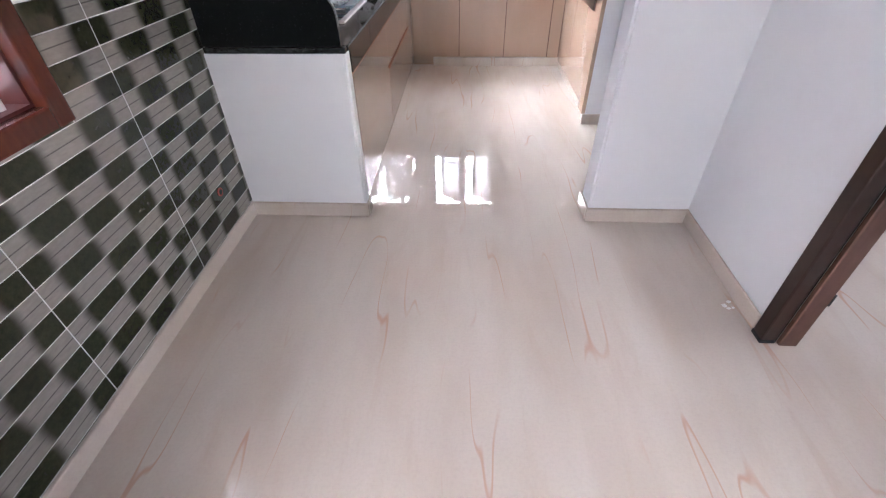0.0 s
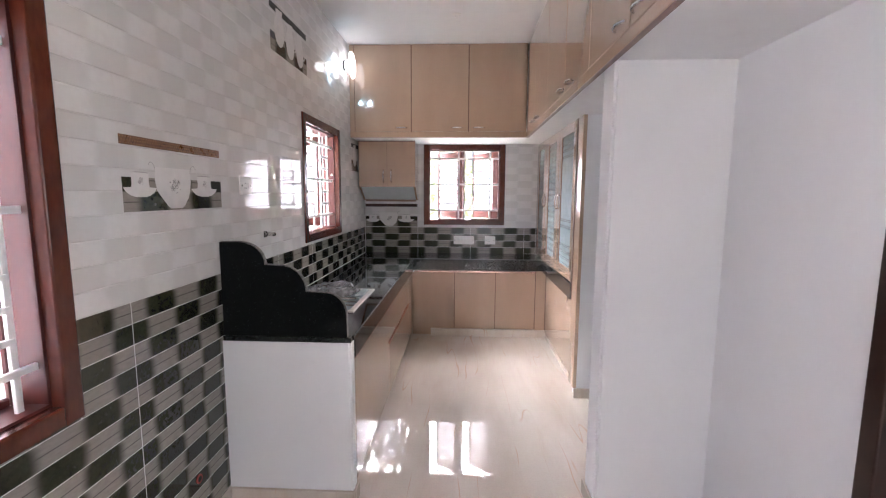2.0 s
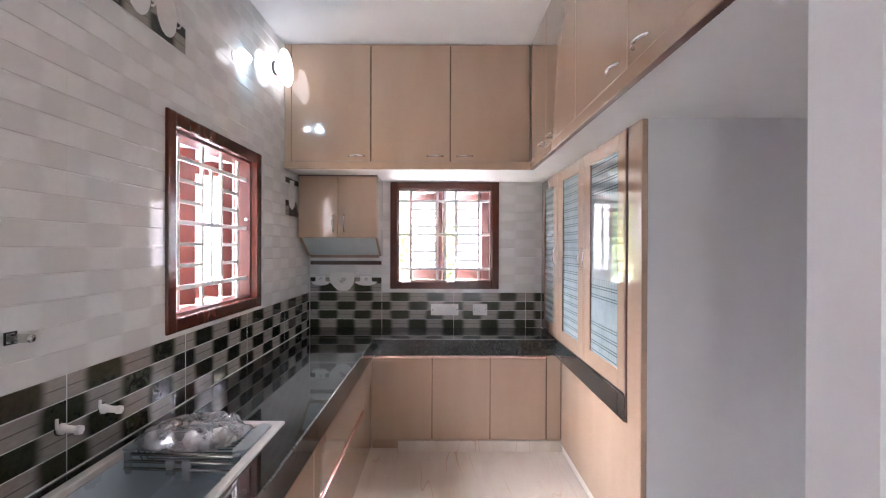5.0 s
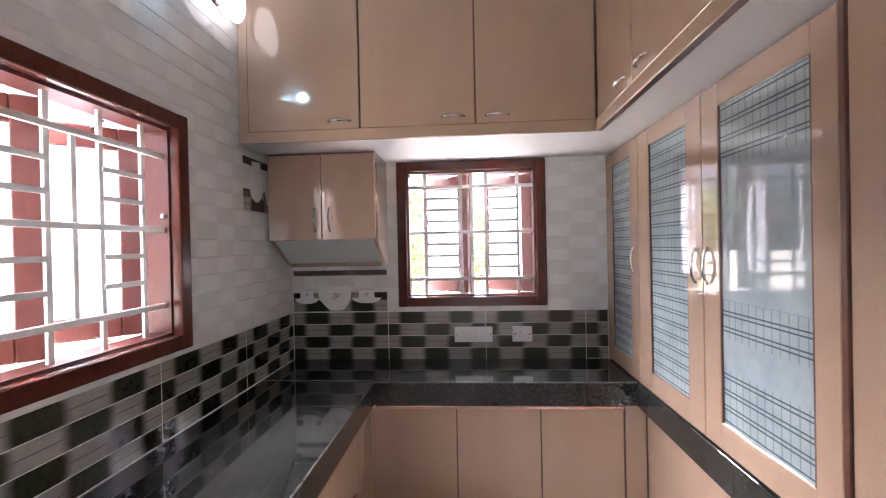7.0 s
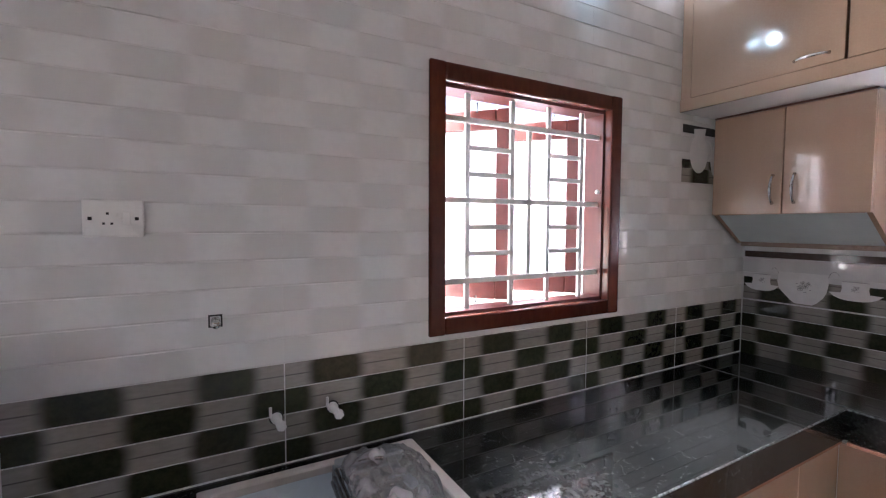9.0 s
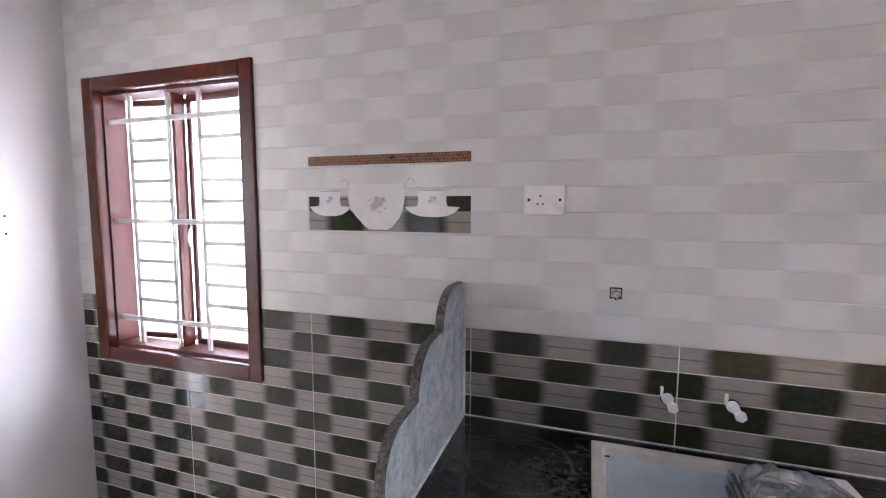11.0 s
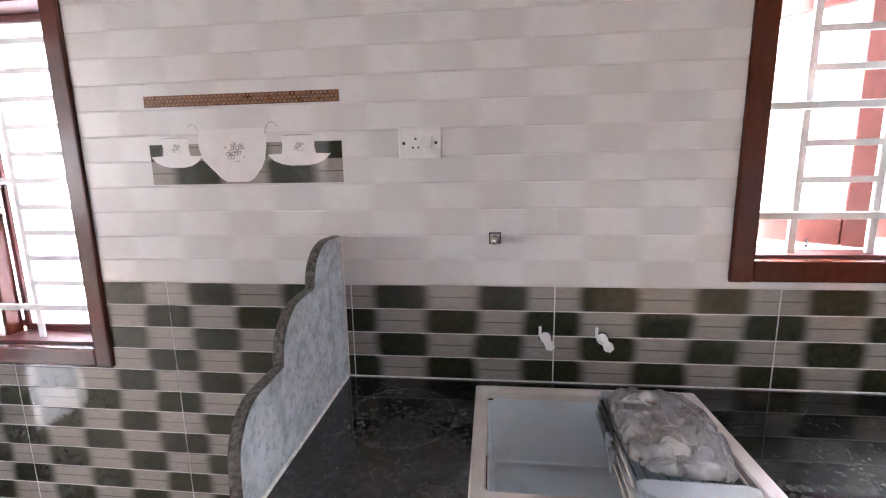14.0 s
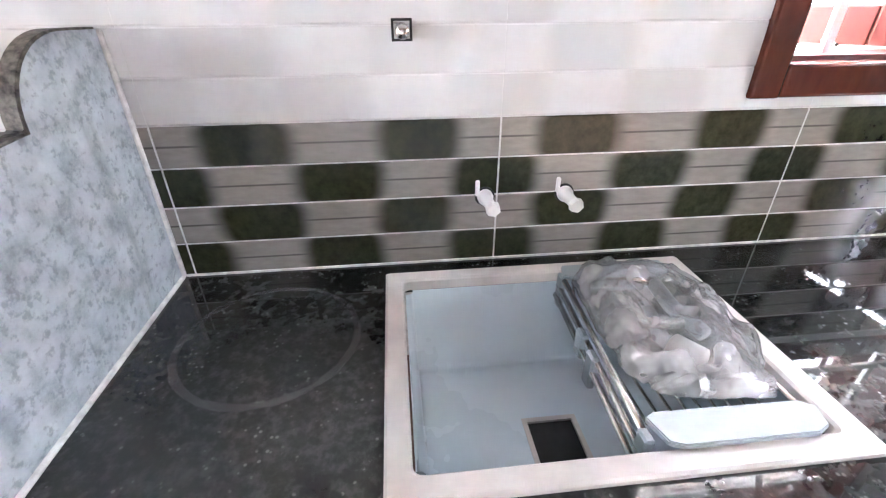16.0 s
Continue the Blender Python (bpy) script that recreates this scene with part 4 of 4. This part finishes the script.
# dried ring on the granite
bm = bmesh.new()
for j in range(64):
    a0, a1 = 2 * math.pi * j / 64, 2 * math.pi * (j + 1) / 64
    w0, w1 = [0.006 + 0.004 * noise.noise((math.cos(a) * 3, math.sin(a) * 3, 0)) for a in (a0, a1)]
    q = [((0.143 + s * w) * math.cos(a), (0.143 + s * w) * math.sin(a)) for a, w, s in ((a0, w0, -1), (a1, w1, -1), (a1, w1, 1), (a0, w0, 1))]
    bm.faces.new([bm.verts.new((-0.962 + u, 2.478 + v, COUNTER + 0.0006)) for u, v in q])
k = Mat("faint_dried_water_ring")
k.set((0.34, 0.34, 0.33), 0.5, alpha=k.smooth(k.noise(16, 3), 0.25, 0.75, 0.10, 0.24))
solo("water_ring", bm, k.m, (-0.962, 2.478, COUNTER), "faint dried round stain on the black granite", "stain")


# ---- fittings on the walls ----
def socket_plate(at, w, h, axis, holes, label, name="wall_socket"):
    """A plate on a wall; axis: 'x' looks along +x, 'y' along -y, 'n' along +y."""
    s = thing(name, at, label, "socket", "switch plates")
    x, y, z = at

    def d(u0, u1, o0, o1, z0, z1):
        if axis == "x":
            return (x + o0, x + o1, y + u0, y + u1, z + z0, z + z1)
        if axis == "n":
            return (x - u1, x - u0, y + o0, y + o1, z + z0, z + z1)
        return (x + u0, x + u1, y - o1, y - o0, z + z0, z + z1)

    part("plate", boxed(*d(-w / 2, w / 2, 0.0005, 0.010, -h / 2, h / 2), bevel=0.004, seg=2), PLASTIC, s)
    for u, v, r in holes:
        part("pin_hole", boxed(*d(u - r, u + r, 0.0102, 0.0112, v - r, v + r)), DARK, s)
    return s


PINS = [(-0.046, 0.0, 0.004), (0.046, 0.0, 0.004), (-0.012, 0.012, 0.0028), (-0.020, -0.012, 0.0026), (-0.004, -0.012, 0.0026)]
s = socket_plate((LEFT, 2.511, 1.567), 0.122, 0.090, "x", PINS, "white plastic power socket on the white tiles")
part("rocker", boxed(LEFT + 0.0102, LEFT + 0.0145, 2.528, 2.546, 1.552, 1.584, bevel=0.002), PLASTIC, s)
s = socket_plate((-0.024, BACK, 1.004), 0.236, 0.096, "y", [(-0.105, 0, 0.004), (0.105, 0, 0.004)], "white plastic switch board on the dark tiles")
for u in (-0.062, -0.026, 0.010):
    part("rocker", boxed(-0.024 + u, -0.024 + u + 0.024, BACK - 0.0155, BACK - 0.0105, 0.985, 1.025, bevel=0.002), PLASTIC, s)
socket_plate((0.278, BACK, 1.005), 0.122, 0.096, "y", PINS, "white plastic power socket on the dark tiles")
s = socket_plate((-0.83, 0.437, 1.47), 0.20, 0.115, "n", [(-0.085, 0.035, 0.004), (-0.085, -0.035, 0.004), (0.085, 0.035, 0.004), (0.085, -0.035, 0.004), (-0.03, 0.01, 0.003), (-0.04, -0.012, 0.003), (-0.02, -0.012, 0.003)],
                 "white plastic switch board on the white painted wall")

pipe = thing("pipe_outlet", (LEFT, 2.723, 1.294), "black square plate with a capped grey water pipe stub", "pipe")
bm = bmesh.new()
for d in ((2.706, 2.740, 1.307, 1.311), (2.706, 2.740, 1.277, 1.281), (2.706, 2.710, 1.281, 1.307), (2.736, 2.740, 1.281, 1.307)):
    box(bm, LEFT + 0.0005, LEFT + 0.004, *d)
part("collar", bm, DARK, pipe)
part("stub", tube(bmesh.new(), [(LEFT, 2.723, 1.294), (LEFT + 0.055, 2.723, 1.294), (LEFT + 0.06, 2.723, 1.294)], [0.0115, 0.0115, 0.010], 14), STEEL, pipe, "grey capped pipe stub", smooth=True)
for y in (2.873, 3.036):
    tap = thing("pipe_plug", (LEFT, y, 0.995), "white plastic plug in a water outlet on the dark tiles", "pipe plug", "water outlets")
    part("body", tube(bmesh.new(), [(LEFT, y, 0.995), (LEFT + 0.012, y, 0.995), (LEFT + 0.014, y, 0.995), (LEFT + 0.048, y + 0.006, 0.990)], [0.016, 0.016, 0.0115, 0.0105], 12), PLASTIC, tap, smooth=True)
    part("cap", tube(bmesh.new(), [(LEFT + 0.048, y + 0.006, 0.990), (LEFT + 0.06, y + 0.007, 0.989)], [0.015, 0.014], 6), PLASTIC, tap)
    part("wing", boxed(LEFT + 0.002, LEFT + 0.010, y - 0.020, y - 0.012, 0.998, 1.030, bevel=0.002), PLASTIC, tap)
    part("collar", tube(bmesh.new(), [(LEFT + 0.0005, y, 0.995), (LEFT + 0.003, y, 0.995)], 0.020, 14), DARK, tap)
hole = thing("drain_outlet", (LEFT, 1.976, 0.283), "open red plastic pipe end in the dark tiles", "pipe")
part("pipe_end", tube(bmesh.new(), [(LEFT - 0.004, 1.976, 0.283), (LEFT + 0.004, 1.976, 0.283)], 0.020, 16), RED_PIPE, hole)
part("opening", tube(bmesh.new(), [(LEFT + 0.0042, 1.976, 0.283), (LEFT + 0.005, 1.976, 0.283)], 0.013, 14), DARK, hole)

# wall lamps: a round plate on a dome, and a small spot aimed along the tiles
LY, LZ = 4.53, 2.735
lamp = thing("wall_lamp", (LEFT, LY, LZ), "lit round white plate lamp on a domed base on the tiles", "lamp")
part("holder", tube(bmesh.new(), [(LEFT, LY, LZ), (LEFT + 0.010, LY, LZ), (LEFT + 0.012, LY, LZ)], [0.045, 0.045, 0.036], 20), DARK, lamp, "dark round wall rose")
part("dome", tube(bmesh.new(), [(LEFT + 0.012, LY, LZ), (LEFT + 0.02, LY, LZ), (LEFT + 0.045, LY, LZ), (LEFT + 0.062, LY, LZ), (LEFT + 0.070, LY, LZ)], [0.030, 0.043, 0.050, 0.046, 0.040], 20), GLOW, lamp, "glowing white dome", smooth=True)
part("disc", tube(bmesh.new(), [(LEFT + 0.070, LY, LZ), (LEFT + 0.073, LY, LZ), (LEFT + 0.080, LY, LZ), (LEFT + 0.088, LY, LZ), (LEFT + 0.092, LY, LZ)], [0.09, 0.118, 0.122, 0.116, 0.08], 32), GLOW, lamp, "glowing round white diffuser", smooth=True)
part("wire", tube(bmesh.new(), [(LEFT + 0.03, LY - 0.03, LZ - 0.040), (LEFT + 0.035, LY - 0.05, LZ - 0.075), (LEFT + 0.05, LY - 0.045, LZ - 0.105), (LEFT + 0.06, LY - 0.03, LZ - 0.115)], 0.0018, 6), RED_PIPE, lamp, "thin red wire", smooth=True)
SY, SZ = 3.95, 2.565
spot = thing("spot_lamp", (LEFT, SY, SZ), "small lit white spot lamp on the tiles", "lamp")
part("bracket", tube(bmesh.new(), [(LEFT, SY, SZ), (LEFT + 0.008, SY, SZ), (LEFT + 0.010, SY, SZ), (LEFT + 0.042, SY, SZ)], [0.026, 0.026, 0.009, 0.009], 14), PLASTIC, spot)
part("head", tube(bmesh.new(), [(LEFT + 0.052, SY - 0.03, SZ), (LEFT + 0.052, SY - 0.024, SZ), (LEFT + 0.052, SY + 0.025, SZ), (LEFT + 0.052, SY + 0.040, SZ)], [0.018, 0.030, 0.033, 0.033], 18), GLOW, spot, "white glowing lamp head", smooth=True)
part("lens", tube(bmesh.new(), [(LEFT + 0.052, SY + 0.0405, SZ), (LEFT + 0.052, SY + 0.045, SZ)], [0.029, 0.024], 18), LED, spot, "bright bluish white lens")
hook = thing("ceiling_hook", (-0.105, 4.02, CEIL), "small white fan hook box in the ceiling", "hook")
part("cover", tube(bmesh.new(), [(-0.105, 4.02, CEIL), (-0.105, 4.02, CEIL - 0.006)], 0.035, 18), PLASTIC, hook)
part("hook", tube(bmesh.new(), [(-0.105, 4.02, CEIL - 0.005), (-0.105, 4.02, CEIL - 0.02), (-0.09, 4.02, CEIL - 0.035), (-0.105, 4.02, CEIL - 0.045)], 0.004, 6), BARS, hook)

# crumbs of plaster on the floor beside the door frame
rng = random.Random(11)
for x, y, r in ((1.050, 1.598, 0.0105), (1.078, 1.622, 0.009), (1.062, 1.583, 0.008), (1.082, 1.588, 0.006)):
    bm = bmesh.new()
    bmesh.ops.create_icosphere(bm, subdivisions=1, radius=r)
    for v in bm.verts:
        v.co = Vector((v.co.x * rng.uniform(.8, 1.5), v.co.y * rng.uniform(.7, 1.1), max(v.co.z, -r * 0.5) * 0.6))
    low = min(v.co.z for v in bm.verts)
    bmesh.ops.translate(bm, verts=bm.verts, vec=(x, y, -low))
    solo("plaster_crumb", bm, PLASTIC, (x, y, 0.0), "small white crumb of plaster on the marble floor", "crumb", "plaster crumbs by the door frame")

# ---- outside ----
structure("ground", boxed(-90, 90, -90, 90, -0.62, -0.5), GRASS, "pale dry sandy yard round the house", "ground")


def tree(at, height, spread, seed, label):
    rng = random.Random(seed)
    t = thing("tree", at, label, "tree", "garden trees")
    base = Vector(at)
    trunk = bmesh.new()
    top = base + Vector((rng.uniform(-.3, .3), rng.uniform(-.3, .3), height * 0.62))
    tube(trunk, [base, base.lerp(top, 0.5) + Vector((0.08, 0.05, 0)), top], [0.13, 0.10, 0.05], 8)
    tips = [top]
    for i in range(9):
        s = base.lerp(top, rng.uniform(0.4, 0.95))
        a = rng.uniform(0, 6.283)
        e = s + Vector((math.cos(a) * spread * rng.uniform(.5, 1), math.sin(a) * spread * rng.uniform(.5, 1), height * rng.uniform(.08, .35)))
        tube(trunk, [s, s.lerp(e, 0.5) + Vector((0, 0, 0.12)), e], [0.05, 0.03, 0.012], 6)
        tips += [e, s.lerp(e, 0.6)]
    part("trunk", trunk, BARK, t)
    verts, faces = [], []
    for tip in tips:
        for _ in range(5):
            c = tip + Vector((rng.gauss(0, .35), rng.gauss(0, .35), rng.gauss(0, .28))) * spread * 0.55
            r = rng.uniform(.18, .42) * spread * 0.5
            for _ in range(42):
                p = c + Vector((rng.gauss(0, r), rng.gauss(0, r), rng.gauss(0, r * .8))) - base
                u = Vector((rng.gauss(0, 1), rng.gauss(0, 1), rng.gauss(0, 1))).normalized()
                w = u.orthogonal().normalized()
                L = rng.uniform(.07, .13)
                i = len(verts)
                verts += [p, p + u * L * .5 + w * L * .3, p + u * L, p + u * L * .5 - w * L * .3]
                faces.append((i, i + 1, i + 2, i + 3))
    me = bpy.data.meshes.new("crown")
    me.from_pydata([tuple(v) for v in verts], [], faces)
    me.materials.append(LEAF)
    crown = new("crown", me)
    crown.parent = t
    crown["kind"] = "stuff"


for i, (x, y, h, s) in enumerate(((-2.0, 12.8, 4.0, 1.4), (0.6, 14.0, 3.8, 1.4), (3.2, 19.0, 4.6, 1.6), (-5.6, 18.0, 4.8, 1.8), (-13.0, 6.2, 3.6, 1.5), (-14.5, 10.5, 4.2, 1.7), (-12.0, 14.5, 4.0, 1.6), (6.0, 20.0, 5.2, 2.0),
                                 (-1.35, 10.6, 2.9, 1.2), (0.2, 11.2, 3.3, 1.2), (1.7, 10.2, 2.2, 1.1), (-9.2, 5.2, 2.0, 1.2), (-10.0, 8.0, 2.6, 1.4))):
    tree((x, y, -0.5), h, s, 20 + i, "leafy green garden tree beyond the window")


# ---- wall tiles ----
def tile_mesh(x0, x1, z0, z1, wide=True):
    """A tile, or a cut piece of one, in the tile's own plane: embossed rows with sunk joints. Slot 0: face, slot 1: joint."""
    bm = bmesh.new()
    prof = []
    n0, n1 = math.floor((z0 + 1e-6) / ROW), math.ceil((z1 - 1e-6) / ROW)
    for r in range(n0, n1):
        a, b = max(r * ROW, z0), min((r + 1) * ROW, z1)
        prof.append((a + 0.0002, -0.0062, 1)), prof.append((a + 0.0014, -0.0062, 0)), prof.append((a + 0.003, -TILE, 0))
        prof.append((b - 0.003, -TILE, 0)), prof.append((b - 0.0014, -0.0062, 1))
    prof.append((z1 - 0.0002, -0.0062, 1))
    def col(x, dy=0.0):
        return [bm.verts.new((x, y + dy, z)) for z, y, _ in prof]
    g = 0.0009 if wide else 0.0003
    cols = [col(x0 + g, g), col(x0 + 2 * g), col(x1 - 2 * g), col(x1 - g, g)]
    for a, b in zip(cols, cols[1:]):
        for i in range(len(prof) - 1):
            f = bm.faces.new((a[i], b[i], b[i + 1], a[i + 1]))
            f.material_index = 1 if wide and (a is cols[0] or b is cols[3]) else prof[i][2]
    return bm


def to_mesh(bm, name, mats):
    me = bpy.data.meshes.new(name)
    bm.normal_update()
    bm.to_mesh(me)
    bm.free()
    for m in mats:
        me.materials.append(m)
    return me


FULL = {"dado": None, "white": None}


def place_tile(wall, kind, u, z, place, turn, cut=None):
    mats = [DADO, GROUT] if kind == "dado" else [WHITE_TILE, WHITE_TILE]
    if cut is None:
        if FULL[kind] is None:
            FULL[kind] = to_mesh(tile_mesh(0, WIDE, 0, COURSE, kind == "dado"), "tile", mats)
        me = FULL[kind]
    else:
        me = to_mesh(tile_mesh(*cut, kind == "dado"), "tile", mats)
    ob = new("tile", me)
    ob.parent = wall
    ob.matrix_basis = place(u, z) @ turn
    return ob


def minus(rect, hole):
    """Rectangles that are left of rect outside of hole."""
    a, b, c, d = rect
    e, f, g, h = hole
    if e >= b or f <= a or g >= d or h <= c:
        return [rect]
    out = []
    if e > a:
        out.append((a, e, c, d))
    if f < b:
        out.append((f, b, c, d))
    m0, m1 = max(a, e), min(b, f)
    if g > c:
        out.append((m0, m1, c, g))
    if h < d:
        out.append((m0, m1, h, d))
    return [r for r in out if r[1] - r[0] > 0.006 and r[3] - r[2] > 0.006]


TILES = {}


def lay(wall, key, start, u0, u1, z_lo, holes, place, turn):
    first = math.floor((u0 - start) / WIDE)
    n = math.ceil((u1 - start) / WIDE)
    for course in range(-4, 6):
        z = DADO_TOP + course * COURSE
        if z + COURSE <= z_lo:
            continue
        kind = "dado" if course < 0 else "white"
        for i in range(first, n):
            u = start + i * WIDE
            rects = [(max(u, u0), min(u + WIDE, u1), max(z, z_lo), min(z + COURSE, CEIL))]
            for h in holes:
                rects = [q for r in rects for q in minus(r, h)]
            for r in rects:
                whole = abs(r[1] - r[0] - WIDE) < 1e-4 and r[3] - r[2] > COURSE - 0.012
                ob = place_tile(wall, kind, u, z, place, turn, None if whole else (r[0] - u, r[1] - u, r[2] - z, r[3] - z))
                TILES[key, i, course] = ob


lay(wall_left, "w", 2.284 - 4 * WIDE, 0.4375, BACK, 0.077, [grow(W1, 0.004), grow(W2, 0.004), (2.262, BACK, 0, COUNTER)],
    lambda u, z: Matrix.Translation((LEFT - TILE, u, z)), Matrix.Rotation(radians(90), 4, "Z"))
lay(wall_back, "n", -0.5605 - WIDE, LEFT, 0.801, COUNTER, [grow(W3, 0.004)],
    lambda u, z: Matrix.Translation((u, BACK + TILE, z)), Matrix.Identity(4))


# ---- printed picture tiles ----
def flat(bm, pts, d, y=-TILE):
    """A thin printed shape in the tile's plane."""
    bm.faces.new([bm.verts.new((u, y - d, v)) for u, v in pts])
    return bm


def oval(cx, cz, rx, rz, n=22, a0=0, a1=360):
    return [(cx + rx * math.cos(radians(a0 + (a1 - a0) * i / n)), cz + rz * math.sin(radians(a0 + (a1 - a0) * i / n))) for i in range(n + (a1 - a0 < 360))]


def motif(tile, name, bm, mat, label=""):
    bmesh.ops.recalc_face_normals(bm, faces=bm.faces)
    for f in bm.faces:
        if f.normal.y > 0:
            f.normal_flip()
    ob = link_mesh(name, bm, mat)
    ob.parent = tile
    if label:
        ob["label"] = label


def saucer(u, w, z):
    """Outline of a cup on its wide saucer."""
    half = [(.5, .010), (.40, -.008), (.28, -.018), (.14, -.023)]
    left = [(u - w * a, z + b) for a, b in half]
    right = [(u + w * a, z + b) for a, b in reversed(half)]
    cup = [(u + w * .27, z + .012), (u + w * .25, z + .030), (u + w * .26, z + .062), (u - w * .26, z + .062), (u - w * .25, z + .030), (u - w * .27, z + .012)]
    return left + right + cup


def teapot_tile(tile, gilt=True):
    motif(tile, "print_band", flat(bmesh.new(), [(0.004, .235), (WIDE - .004, .235), (WIDE - .004, .268), (0.004, .268)], 0.0006), BAND if gilt else DARK_BAND,
          "bronze patterned band" if gilt else "dark brown printed band")
    bm = bmesh.new()
    for i in range(48):
        for j in range(3):
            flat(bm, oval(0.012 + (i + 0.5 * (j % 2)) * 0.0124, .2410 + j * 0.0105, .0030, .0026, 6), 0.0009)
    if gilt:
        motif(tile, "print_dots", bm, GOLD_DOT, "gold dots on the band")
    else:
        bm.free()
    motif(tile, "print_field", flat(bmesh.new(), [(0.004, .006), (WIDE - .004, .006), (WIDE - .004, .126), (0.004, .126)], 0.0006), FIELD, "dark printed field")
    motif(tile, "print_cup", flat(bmesh.new(), saucer(0.090, .168, .080), 0.0010), CERAMIC, "white printed cup on a saucer")
    motif(tile, "print_cup", flat(bmesh.new(), saucer(0.478, .195, .080), 0.0010), CERAMIC, "white printed cup on a saucer")
    pot = [(.165, .118), (.174, .080), (.200, .052), (.230, .022), (.246, .012), (.318, .012), (.336, .024), (.360, .052), (.373, .078), (.380, .118), (.377, .168), (.170, .168)]
    motif(tile, "print_pot", flat(bmesh.new(), pot, 0.0013), CERAMIC, "white printed teapot")
    bm = bmesh.new()
    rng = random.Random(4)

    def bloom(cx, cz, r):
        """A small flower of five petal outlines with a filled heart."""
        for p in range(5):
            a = radians(72 * p + 18)
            px, pz = cx + r * .62 * math.cos(a), cz + r * .62 * math.sin(a)
            o, i2 = oval(px, pz, r * .40, r * .40, 9), oval(px, pz, r * .27, r * .27, 9)
            for q in range(9):
                flat(bm, [o[q], o[(q + 1) % 9], i2[(q + 1) % 9], i2[q]], 0.0016)
        flat(bm, oval(cx, cz, r * .22, r * .22, 8), 0.0016)

    for cx, cz, k in ((0.278, .098, 1.0), (0.090, .112, .5), (0.478, .112, .5)):
        for dx, dz, r in ((-.012, -.006, .015), (.010, .004, .014), (-.002, .019, .011), (.022, .018, .009)):
            bloom(cx + dx * k, cz + dz * k, r * k)
        for _ in range(9):
            a = rng.uniform(0, 6.28)
            flat(bm, oval(cx + k * .034 * math.cos(a), cz + k * .026 * math.sin(a), .0035 * k, .0016 * k, 7), 0.0016)
    motif(tile, "print_flowers", bm, PRINT, "grey printed flowers")
    bm = bmesh.new()
    for cx, cz, rx, rz, a0, a1 in ((0.150, .14, .022, .045, 0, 130), (0.40, .14, .024, .045, 40, 180), (0.090, .142, .044, .004, 0, 180), (0.478, .142, .050, .004, 0, 180)):
        o, i2 = oval(cx, cz, rx, rz, 16, a0, a1), oval(cx, cz, rx - .0016, rz - .0016, 16, a0, a1)
        for p in range(16):
            flat(bm, [o[p], o[p + 1], i2[p + 1], i2[p]], 0.0011)
    motif(tile, "print_lines", bm, PRINT, "thin grey printed outlines")


def jug_tile(tile, lo=0.0, hi=WIDE):
    def clip(pts):
        return [(min(max(u, lo + .004), hi - .004), v) for u, v in pts]
    motif(tile, "print_band", flat(bmesh.new(), clip([(0.0, .245), (WIDE, .245), (WIDE, .285), (0.0, .285)]), 0.0006), DARK, "black printed band")
    motif(tile, "print_field", flat(bmesh.new(), clip([(0.0, .006), (WIDE, .006), (WIDE, .118), (0.0, .118)]), 0.0006), FIELD, "dark printed field")
    bodies = ((0.14, .150, .075, .095), (0.31, .125, .070, .095), (0.48, .120, .068, .095))
    for cx, cz, rx, rz in bodies:
        if lo < cx - rx * .4 and cx + rx * .4 < hi:
            motif(tile, "print_jug", flat(bmesh.new(), clip(oval(cx, cz, rx, rz)), 0.0011), CERAMIC, "white printed jug")
            motif(tile, "print_neck", flat(bmesh.new(), clip([(cx - rx * .55, cz + rz * .7), (cx + rx * .55, cz + rz * .7), (cx + rx * .7, cz + rz * 1.35), (cx - rx * .62, cz + rz * 1.25)]), 0.0013), CERAMIC)
            bm = bmesh.new()
            o, i2 = oval(cx + rx, cz + .02, .035, .05, 14, -90, 90), oval(cx + rx, cz + .02, .027, .042, 14, -90, 90)
            for p in range(14):
                flat(bm, clip([o[p], o[p + 1], i2[p + 1], i2[p]]), 0.0015)
            motif(tile, "print_handle", bm, CERAMIC)


teapot_tile(TILES["w", 3, 1])
jug_tile(TILES["w", 5, 4])
corner = TILES.get(("w", 8, 2))
if corner:
    jug_tile(corner, 0.0, BACK - (2.284 + 4 * WIDE))
teapot_tile(TILES["n", 0, 0], gilt=False)
